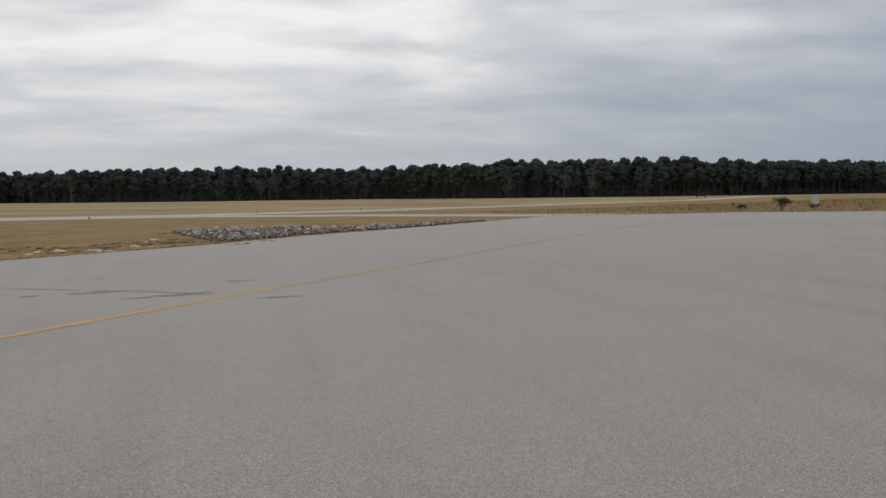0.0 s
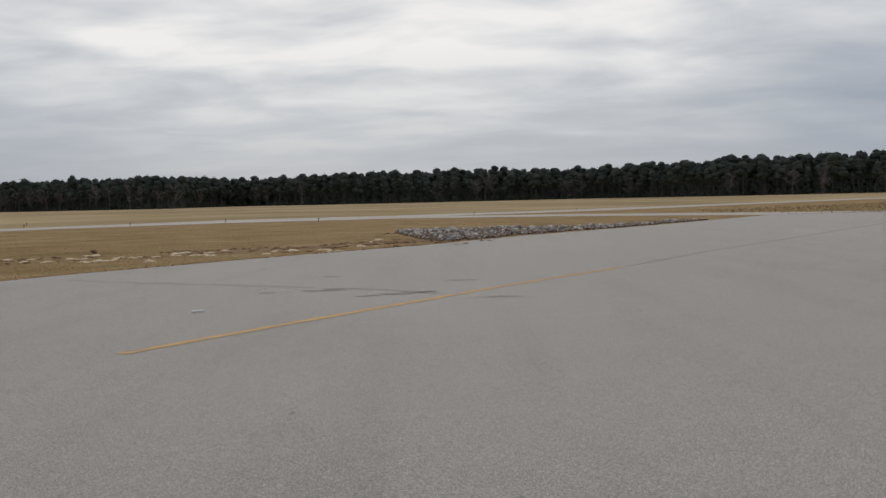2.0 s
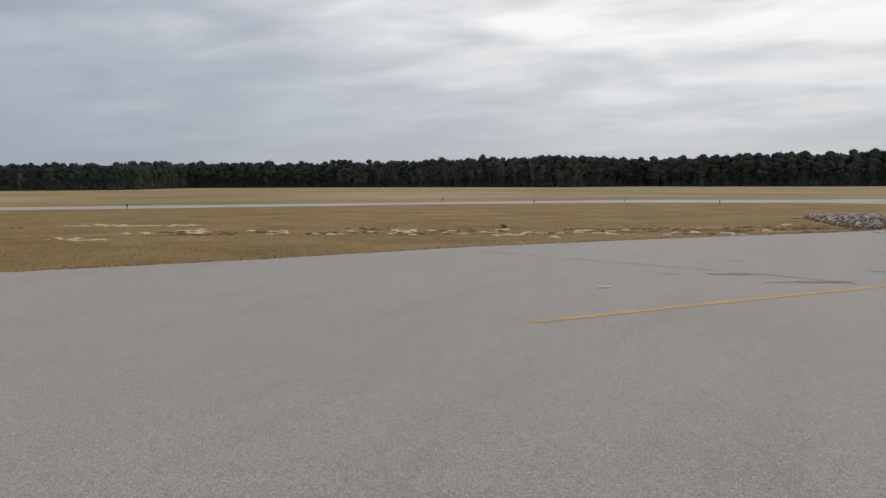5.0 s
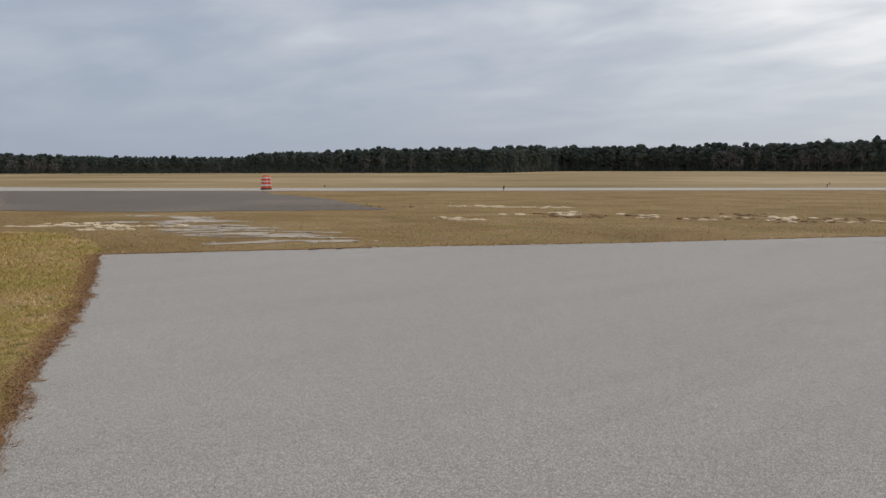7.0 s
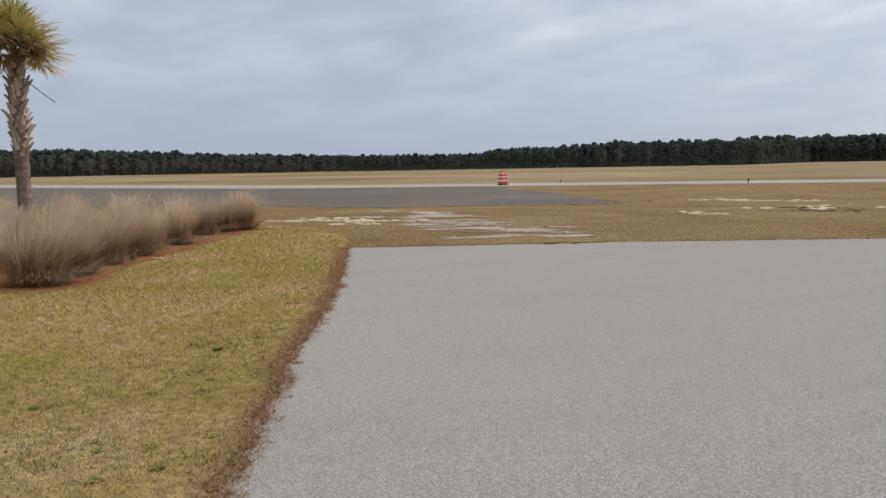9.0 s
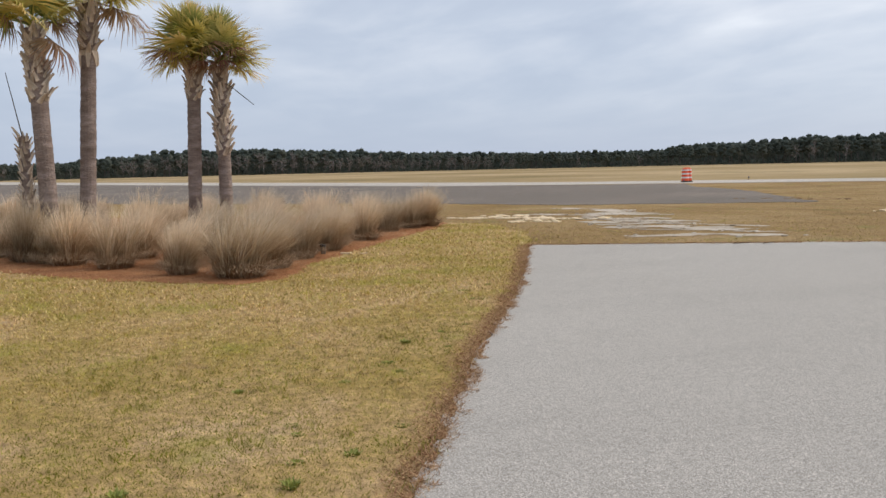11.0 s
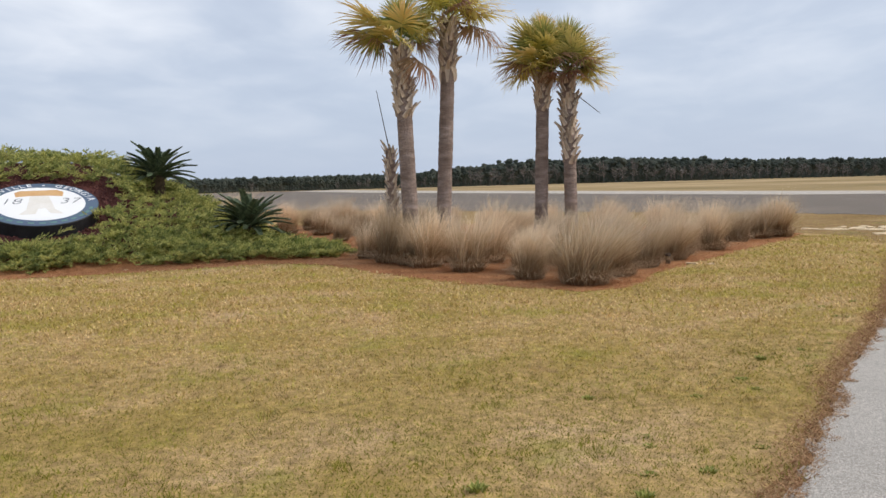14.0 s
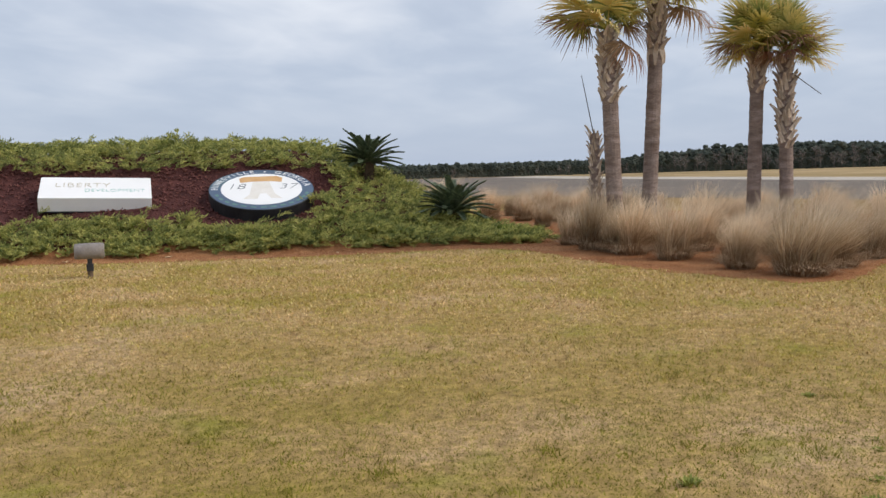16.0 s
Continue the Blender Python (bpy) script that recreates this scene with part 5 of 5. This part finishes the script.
# ---------------------------------------------------------------- sign, seal and floodlight
M_SIGN = mottled("white_sign_face", [(0.3, (0.84, 0.84, 0.83)), (0.7, (0.90, 0.90, 0.89))], 0.8, 30, 0.04, 0.55, 0.05, 0.003, 0.3)
M_BLACK = mottled("black_sign_edge", [(0.3, (0.012, 0.012, 0.014)), (0.7, (0.03, 0.03, 0.033))], 3, 30, 0.2, 0.5, 0.05, 0.003)
M_RING = mottled("blue_green_ring", [(0.3, (0.07, 0.10, 0.17)), (0.5, (0.085, 0.13, 0.20)), (0.7, (0.09, 0.16, 0.18))], 0.9, 20, 0.12, 0.5, 0.05, 0.003)
M_BANNER = mottled("faded_orange", [(0.3, (0.60, 0.32, 0.12)), (0.7, (0.70, 0.45, 0.22))], 2, 20, 0.15, 0.6, 0.0, 0.003)
M_BELL = mottled("pale_beige_paint", [(0.3, (0.74, 0.70, 0.62)), (0.7, (0.82, 0.79, 0.74))], 2, 20, 0.1, 0.6, 0.0, 0.003)
M_GOLD = mottled("faded_gold_letters", [(0.3, (0.42, 0.37, 0.27)), (0.7, (0.52, 0.46, 0.34))], 3, 20, 0.1, 0.6, 0.0, 0.003)
M_TEAL = mottled("teal_letters", [(0.3, (0.22, 0.46, 0.42)), (0.7, (0.30, 0.54, 0.48))], 3, 20, 0.1, 0.6, 0.0, 0.003)
M_TEAL_DULL = mottled("dull_teal_letters", [(0.3, (0.10, 0.22, 0.20)), (0.7, (0.16, 0.28, 0.25))], 3, 20, 0.1, 0.6, 0.0, 0.003)
M_INK = mottled("dark_grey_letters", [(0.3, (0.10, 0.11, 0.13)), (0.7, (0.17, 0.18, 0.2))], 3, 20, 0.1, 0.6, 0.0, 0.003)


def lettering(words, size, mat, parent, m, name="lettering", spacing=1.0, wide=1.0, shear=0.0, thin=0.0):
    """Raised letters on the plane z = 0 of m, as a mesh."""
    cu = bpy.data.curves.new("letters", "FONT")
    cu.body, cu.size, cu.extrude, cu.align_x, cu.align_y = words, size, 0.004, "CENTER", "CENTER"
    cu.space_character, cu.shear, cu.offset = spacing, shear, -thin
    tmp = new("letters", cu)
    dg = bpy.context.evaluated_depsgraph_get()
    me = bpy.data.meshes.new_from_object(tmp.evaluated_get(dg))
    bpy.data.objects.remove(tmp)
    bpy.data.curves.remove(cu)
    me.materials.clear()
    me.materials.append(mat)
    ob = new(name, me)
    ob.parent = parent
    ob.matrix_basis = m @ Matrix.Diagonal((wide, 1, 1, 1))
    return ob


FACING = math.degrees(math.atan2(ALONG.y, ALONG.x)) + 180  # x of the signs runs along the front, to its right end


def on_mound(s, d, z, tilt, facing, turn=0.0):
    x, y = mound_xy(s, d)
    return pose(x, y, z, 0, 0, facing) @ pose(0, 0, 0, tilt, turn, 0)


sign = tagged(new("welcome_sign"), "white slab sign with raised words lying on the mulched slope", "sign")
sign.matrix_basis = on_mound(8.36, 3.05, 1.505, 23, 121.8, 2.0)
slab = part("slab", box(2.48, 1.22, 0.34, (0, 0, -0.17), 0.008), M_SIGN, sign)
part("rim", box(2.52, 1.26, 0.03, (0, 0, -0.355), 0.004), M_BLACK, sign, "thin dark base edge")
lettering("LIBERTY", 0.36, M_GOLD, slab, pose(-0.30, 0.13, 0.002), spacing=1.08, wide=0.9, thin=0.009)
lettering("DEVELOPMENT", 0.235, M_TEAL, slab, pose(0.42, -0.17, 0.002), spacing=1.05, wide=0.82, thin=0.005)

seal = tagged(new("round_seal"), "round white seal sign with blue ring lying on the mulched slope", "sign")
seal.matrix_basis = on_mound(4.52, 2.98, 1.36, 22, 116)
part("drum", lathe([(1.16, -0.36), (1.26, -0.30), (1.26, -0.012), (1.25, 0.0)], 64), M_BLACK, seal, "black side")
ring = part("ring", lathe([(1.24, 0.0), (1.24, 0.004)], 64), M_RING, seal, "blue-green painted ring")
face = part("face", lathe([(0.965, 0.004), (0.965, 0.009)], 64), M_SIGN, seal)


def arc_words(words, radius, start, step, size):
    for i, ch in enumerate(words):
        if ch == " ":
            continue
        a = start - step * i
        lettering(ch, size, M_SIGN, ring, pose(radius * math.cos(radians(a)), radius * math.sin(radians(a)), 0.006, 0, 0, a - 90), "letter")


arc_words("HINESVILLE", 1.11, 176, 8.4, 0.24)
arc_words("GEORGIA", 1.11, 66, 9.4, 0.24)
bm = lathe([(0.03, 0.005), (0.03, 0.009)], 10)
part("star", bm, M_SIGN, ring).location = (0.12, 1.10, 0)
for i in range(13):  # writing that cannot be read
    a = 198 + i * 12
    ob = part("bar", box(0.13, 0.07, 0.006, (0, 0, 0.006)), M_TEAL_DULL, ring)
    ob.matrix_basis = pose(1.11 * math.cos(radians(a)), 1.11 * math.sin(radians(a)), 0, 0, 0, a + 90)
lettering("18", 0.46, M_INK, face, pose(-0.62, 0.14, 0.011), "numeral", shear=0.25, thin=0.012)
lettering("37", 0.46, M_INK, face, pose(0.62, 0.10, 0.011), "numeral", shear=0.25, thin=0.012)


def plate(points, z0, z1):
    bm = bmesh.new()
    lo = [bm.verts.new((x, y, z0)) for x, y in points]
    hi = [bm.verts.new((x, y, z1)) for x, y in points]
    bm.faces.new(hi)
    bm.faces.new(list(reversed(lo)))
    for i in range(len(points)):
        j = (i + 1) % len(points)
        bm.faces.new((lo[i], lo[j], hi[j], hi[i]))
    bmesh.ops.recalc_face_normals(bm, faces=bm.faces[:])
    return bm


part("banner", plate([(-0.52, 0.66), (-0.40, 0.76), (0.40, 0.78), (0.53, 0.66), (0.50, 0.40), (0.22, 0.46), (-0.22, 0.46), (-0.50, 0.40)], 0.009, 0.014), M_BANNER, face, "faded orange banner shape")
part("emblem", plate([(-0.20, 0.44), (0.20, 0.44), (0.24, 0.1), (0.30, -0.35), (0.46, -0.62), (0.2, -0.58), (0.1, -0.30), (-0.05, -0.3), (-0.12, -0.6), (-0.46, -0.62), (-0.30, -0.35), (-0.24, 0.1)], 0.009, 0.012), M_BELL, face, "pale beige emblem shape")

M_LAMP = mottled("weathered_grey_metal", [(0.3, (0.20, 0.175, 0.155)), (0.7, (0.31, 0.275, 0.25))], 5, 40, 0.25, 0.6, 0.2, 0.004)
flood = tagged(new("floodlight"), "grey cylindrical floodlight on a short post in the lawn", "floodlight")
flood.matrix_basis = pose(-14.2, -10.0, -0.02, 0, 0, 124) @ Matrix.Diagonal((0.84, 0.9, 1.0, 1))
bm = lathe([(0.115, -0.29), (0.133, -0.27), (0.138, -0.05), (0.138, 0.2), (0.133, 0.27), (0.11, 0.29)], 20)
bmesh.ops.rotate(bm, verts=bm.verts[:], cent=(0, 0, 0), matrix=Matrix.Rotation(radians(90), 3, "Y"))
bmesh.ops.translate(bm, verts=bm.verts[:], vec=(0, 0, 0.47))
housing = part("housing", bm, M_LAMP, flood, smooth=True)
bm = box(0.46, 0.03, 0.14, (0, 0.13, 0.50), 0.01)
part("lens", bm, M_DARK_METAL, housing, "dark glass lens facing the signs")
part("knuckle", tube((0, 0, 0.25), (0, 0, 0.36), 0.045, 0.055, 12), M_DARK_METAL, flood)
part("junction_box", box(0.14, 0.12, 0.13, (0, 0, 0.19), 0.012), M_DARK_METAL, flood)
part("post", tube((0, 0, -0.05), (0, 0, 0.16), 0.06, 0.05, 10), M_TWIG, flood)

# ---------------------------------------------------------------- lawn and verge grass, pine straw
def blade_material(name, stops, patch_stops, amount, scale=0.28, green=0.0):
    """Mown blades, each with its own tone, in the same patches as the turf below them."""
    m, nt, b = material(name, 0.9, 0, 0.1)
    at = place(nt)
    geo = nt.nodes.new("ShaderNodeNewGeometry")
    one = ramp(nt, geo.outputs["Random Per Island"], stops)
    big = ramp(nt, noise_tex(nt, at, scale, 6, 0.62, 0.6), patch_stops)
    col = mix_rgb(nt, amount, one, big)
    spots = ramp(nt, noise_tex(nt, mapped(nt, at, (1, 1, 1), 0, (7, 3, 0)), scale * 2.3, 4, 0.6), [(0.44, (0, 0, 0)), (0.62, (1, 1, 1))])
    col = mix_rgb(nt, math_node(nt, "MULTIPLY", spots, 0.5), col, (0.42, 0.40, 0.06))
    brown = ramp(nt, noise_tex(nt, mapped(nt, at, (1, 1, 1), 0, (2, 9, 0)), scale * 5, 5, 0.65), [(0.55, (0, 0, 0)), (0.70, (1, 1, 1))])
    col = mix_rgb(nt, math_node(nt, "MULTIPLY", brown, 0.55), col, (0.42, 0.25, 0.15))
    # the lawn turns darker and greener towards the standpoint, in uneven patches
    split = nt.nodes.new("ShaderNodeSeparateXYZ")
    nt.links.new(at, split.inputs[0])
    near_green = math_node(nt, "MULTIPLY_ADD", noise_tex(nt, mapped(nt, at, (1, 1, 1), 0, (4, 1, 0)), 0.5, 5, 0.65), 14.0, split.outputs[0])
    near_green = ramp(nt, math_node(nt, "MULTIPLY_ADD", near_green, 0.1, 0.55), [(0.3, (0, 0, 0)), (0.8, (1, 1, 1))])
    col = mix_rgb(nt, math_node(nt, "MULTIPLY", near_green, green), col, (0.25, 0.232, 0.036))
    mott = math_node(nt, "MULTIPLY_ADD", noise_tex(nt, at, 9.0, 5, 0.72), 2.3, -0.15)
    sc = nt.nodes.new("ShaderNodeVectorMath")
    sc.operation = "SCALE"
    nt.links.new(col, sc.inputs[0])
    nt.links.new(mott, sc.inputs["Scale"])
    col = sc.outputs[0]
    nt.links.new(col, b.inputs["Base Color"])
    tr = nt.nodes.new("ShaderNodeBsdfTranslucent")
    nt.links.new(col, tr.inputs[0])
    mx = nt.nodes.new("ShaderNodeMixShader")
    mx.inputs[0].default_value = 0.25
    nt.links.new(b.outputs[0], mx.inputs[1])
    nt.links.new(tr.outputs[0], mx.inputs[2])
    nt.links.new(mx.outputs[0], nt.nodes["Material Output"].inputs[0])
    return m


M_BLADE = blade_material("lawn_blades", [(0.0, (0.22, 0.11, 0.05)), (0.3, (0.50, 0.31, 0.15)), (0.55, (0.90, 0.66, 0.38)), (0.7, (0.98, 0.80, 0.50)), (0.82, (0.50, 0.42, 0.08)), (1.0, (0.24, 0.27, 0.04))],
                         [(0.30, (0.42, 0.345, 0.055)), (0.45, (0.55, 0.40, 0.115)), (0.58, (0.68, 0.475, 0.21)), (0.74, (0.82, 0.58, 0.35))], 0.42, 0.42, 1.0)
M_VERGE = blade_material("verge_blades", [(0.0, (0.26, 0.15, 0.07)), (0.45, (0.44, 0.31, 0.14)), (0.8, (0.56, 0.41, 0.21)), (1.0, (0.26, 0.25, 0.08))],
                         [(0.34, (0.27, 0.235, 0.07)), (0.45, (0.44, 0.31, 0.12)), (0.54, (0.32, 0.19, 0.09)), (0.64, (0.54, 0.39, 0.20))], 0.65, 0.16)
M_FRINGE = island_mix("dead_fringe", [(0.0, (0.24, 0.115, 0.055)), (0.5, (0.40, 0.22, 0.11)), (1.0, (0.60, 0.40, 0.22))], 0.95)
M_NEEDLE = island_mix("pine_needles", [(0.0, (0.24, 0.095, 0.042)), (0.5, (0.44, 0.20, 0.09)), (1.0, (0.62, 0.34, 0.17))], 0.95)


def tri_blades(r, x, y, z, height, width, lie):
    """One triangle a blade, each leaning its own way."""
    n = len(x)
    a = r.uniform(0, 2 * np.pi, n)
    p = np.stack([x, y, np.full(n, z)], 1)
    s = np.stack([-np.sin(a), np.cos(a), np.zeros(n)], 1) * (width * r.uniform(0.6, 1.3, n))[:, None]
    b = a + r.normal(0, 0.9, n)
    h = height * r.uniform(0.4, 1.2, n)
    tip = p + np.stack([np.cos(b) * h * lie, np.sin(b) * h * lie, h], 1)
    return np.stack([p - s, p + s, tip], 1).reshape(-1, 3)


def build_lawn():
    r = np.random.default_rng(5)
    apron_pts, bed_pts = APRON, BED
    out = []
    # rings of distance from the standpoint: from, to, blades a square metre, height, width
    for lo, hi, dense, hgt, wid in ((3.4, 7.0, 2500, 0.020, 0.0038), (7.0, 11.0, 1200, 0.028, 0.0058), (11.0, 17.0, 480, 0.042, 0.0095), (17.0, 26.0, 160, 0.05, 0.014)):
        a0, a1 = radians(58), radians(133)
        area = (a1 - a0) / 2 * (hi ** 2 - lo ** 2)
        n = int(area * dense)
        d = np.sqrt(r.uniform(lo ** 2, hi ** 2, n))
        a = r.uniform(a0, a1, n)
        x, y = -np.sin(a) * d, np.cos(a) * d
        ok = ~inside(x, y, apron_pts) & ~inside(x, y, bed_pts) & inside(x + r.normal(0, 0.3, n), y + r.normal(0, 0.3, n), LAWN)
        x, y = x[ok], y[ok]
        out.append(tri_blades(r, x, y, -0.014, hgt, wid, 0.9))
    # tufts that stand a little higher
    n = 700
    a, d = r.uniform(radians(62), radians(131), n), np.sqrt(r.uniform(3.6 ** 2, 18 ** 2, n))
    cx, cy = -np.sin(a) * d, np.cos(a) * d
    ok = ~inside(cx, cy, apron_pts) & ~inside(cx, cy, bed_pts)
    cx, cy = np.repeat(cx[ok], 22), np.repeat(cy[ok], 22)
    out.append(tri_blades(r, cx + r.normal(0, 0.05, len(cx)), cy + r.normal(0, 0.05, len(cx)), -0.014, 0.055, 0.004, 0.7))
    ob = soup("lawn_grass", np.concatenate(out), 3, M_BLADE)
    tagged(ob, "short mown winter grass, tan with olive patches", "grass", kind="stuff")


def build_fringe():
    """Dead runners and thatch creeping over the apron's edge."""
    r = np.random.default_rng(9)
    line = [(-4.0, 1.04), (-4.3, 1.18), (-7.75, 2.9), (-11.8, 5.05), (-17.2, 7.58), (-14.8, 12.2), (-11.75, 17.0), (-9.1, 22.2), (-5.2, 27.4), (-0.36, 33.2), (3.2, 38.5)]
    out = []
    for (ax, ay), (bx, by) in zip(line, line[1:]):
        length = math.hypot(bx - ax, by - ay)
        near = math.hypot(ax, ay) < 19 and ax < -3 and ay < 8
        n = int(length * (1700 if near else 60))
        f = r.uniform(0, 1, n)
        ux, uy = (bx - ax) / length, (by - ay) / length
        nx, ny = -uy, ux  # one side of the line
        # the grass lies on the side away from the standpoint
        if near:
            nx, ny = (uy, -ux) if ux < 0 and uy > 0 and ay < 7.5 else (nx, ny)
        wob = np.array([0.16 * noise.noise(Vector((ax * 0 + (ax + ux * length * q) * 1.6, (ay + uy * length * q) * 1.6, 2.0))) for q in f])
        off = np.abs(r.normal(0, 0.10 if near else 0.05, n)) * np.where(r.random(n) < 0.85, -1, 0.3) + wob * 0.5
        x, y = ax + (bx - ax) * f + nx * off, ay + (by - ay) * f + ny * off
        out.append(tri_blades(r, x, y, -0.004, 0.022 if near else 0.05, 0.0035 if near else 0.012, 1.8))
        if near:  # clods of thatch that lap over the asphalt
            m = int(length * 7)
            ox, oy = (uy, -ux) if uy * 0.455 - ux * 0.89 > 0 else (-uy, ux)
            for q in r.uniform(0, 1, m):
                k = 60
                reach = r.uniform(-0.04, 0.17) if r.random() < 0.4 else r.uniform(-0.08, 0.03)
                u = reach * r.uniform(-0.2, 1.0, k)
                v = r.normal(0, 0.035, k)
                px, py = ax + (bx - ax) * q + ox * u + ux * v, ay + (by - ay) * q + oy * u + uy * v
                out.append(tri_blades(r, px, py, 0.0, 0.018, 0.0035, 2.4))
    ob = soup("edge_thatch", np.concatenate(out), 3, M_FRINGE)
    tagged(ob, "dead brown grass runners along the apron edge", "grass", kind="stuff")


def build_verge():
    """Longer rough grass between the apron and the far strip, and dry weeds on the right."""
    r = np.random.default_rng(13)
    out = []
    n = 70000
    a = r.uniform(radians(-12), radians(75), n)
    d = 17 + 62 * r.uniform(0, 1, n) ** 1.6
    x, y = -np.sin(a) * d, np.cos(a) * d
    ok = ~inside(x, y, APRON) & ~inside(x, y, BED) & ~inside(x, y, STRIP) & ~inside(x, y, TAXI)
    x, y = x[ok], y[ok]
    for cx, cy, rx, ry, turn in sand_items + gravel_items + earth_items[:5]:
        c, s = math.cos(radians(turn)), math.sin(radians(turn))
        dx, dy = x - cx, y - cy
        u, v = (dx * c + dy * s) / (rx + 0.25), (dy * c - dx * s) / (ry + 0.45)
        ok = (u * u + v * v > 1) | (r.random(len(x)) < 0.15)
        x, y = x[ok], y[ok]
    out.append(tri_blades(r, x, y, -0.026, 0.028, 0.014, 1.1))
    ob = soup("verge_grass", np.concatenate(out), 3, M_VERGE)
    tagged(ob, "rough mown verge grass, brown and olive", "grass", kind="stuff")
    n = 70000
    x, y = r.uniform(22, 130, n), r.uniform(60, 150, n)
    ok = ~inside(x, y, APRON) & ~inside(x, y, STRIP) & (y > 62 + 0.0 * x) & (y < 66 + x * 0.75)
    x, y = x[ok], y[ok]
    k = np.array([0.5 + 0.9 * max(0, noise.noise(Vector((p * 0.12, q * 0.12, 4.0)))) for p, q in zip(x, y)])
    v = tri_blades(r, x, y, -0.03, 0.32, 0.026, 0.6).reshape(-1, 3, 3)
    v[:, 2, 2] *= k
    ob = soup("dry_weeds", v.reshape(-1, 3), 3, M_THATCH_TALL)
    tagged(ob, "tall dry tan weeds beyond the apron", "weeds", kind="stuff")


M_THATCH_TALL = island_mix("dry_weed_stalks", [(0.0, (0.26, 0.17, 0.08)), (0.5, (0.42, 0.31, 0.16)), (1.0, (0.54, 0.42, 0.24))], 0.95)


def build_straw():
    """Loose pine needles over the visible front of the bed."""
    r = np.random.default_rng(19)
    n = 90000
    x, y = r.uniform(-27, -13, n), r.uniform(-14, 9, n)
    s = (x - F0.x) * ALONG.x + (y - F0.y) * ALONG.y
    d = (x - F0.x) * BACK.x + (y - F0.y) * BACK.y
    grown = [(px + 0.0, py + 0.0) for px, py in BED]
    ok = inside(x, y, grown) & ~((s > -2.5) & (d > 1.2))
    x, y, s, d = x[ok], y[ok], s[ok], d[ok]
    z = np.where(s > -3.0, mound_z(s, d), -0.01)
    v = tri_blades(r, x, y, 0.0, 0.045, 0.005, 3.0).reshape(-1, 3, 3)
    v[:, :, 2] += np.maximum(z, -0.01)[:, None]
    ob = soup("pine_straw", v.reshape(-1, 3), 3, M_NEEDLE)
    tagged(ob, "loose red-brown pine needles mulching the bed", "mulch", kind="stuff")


build_lawn()
build_fringe()
build_verge()
build_straw()


def weed(x, y, size, seed):
    v, t = blades(np.random.default_rng(seed), 60, 0.05, size, size * 0.9, 0.006, (0, 0), 0.3)
    ob = indexed("weed", v, t, M_WEED)
    ob.location = (x, y, -0.016)
    return tagged(ob, "small dark green weed in the lawn", "weed", "weeds in the lawn")


M_WEED = island_mix("weed_leaves", [(0.0, (0.18, 0.20, 0.045)), (1.0, (0.36, 0.37, 0.09))], 0.8)
for i, (x, y, s) in enumerate(((-4.82, -0.22, 0.06), (-4.65, 0.62, 0.06), (-6.84, 0.62, 0.035), (-8.2, 2.3, 0.05))):
    weed(x, y, s, 50 + i)
weed_rng = random.Random(8)
for i in range(16):
    k, off = weed_rng.random() ** 1.5, weed_rng.uniform(0.25, 1.0)
    weed(-4.6 - 7.0 * k - 0.455 * off, 1.3 + 3.6 * k - 0.89 * off, weed_rng.uniform(0.014, 0.03), 70 + i)
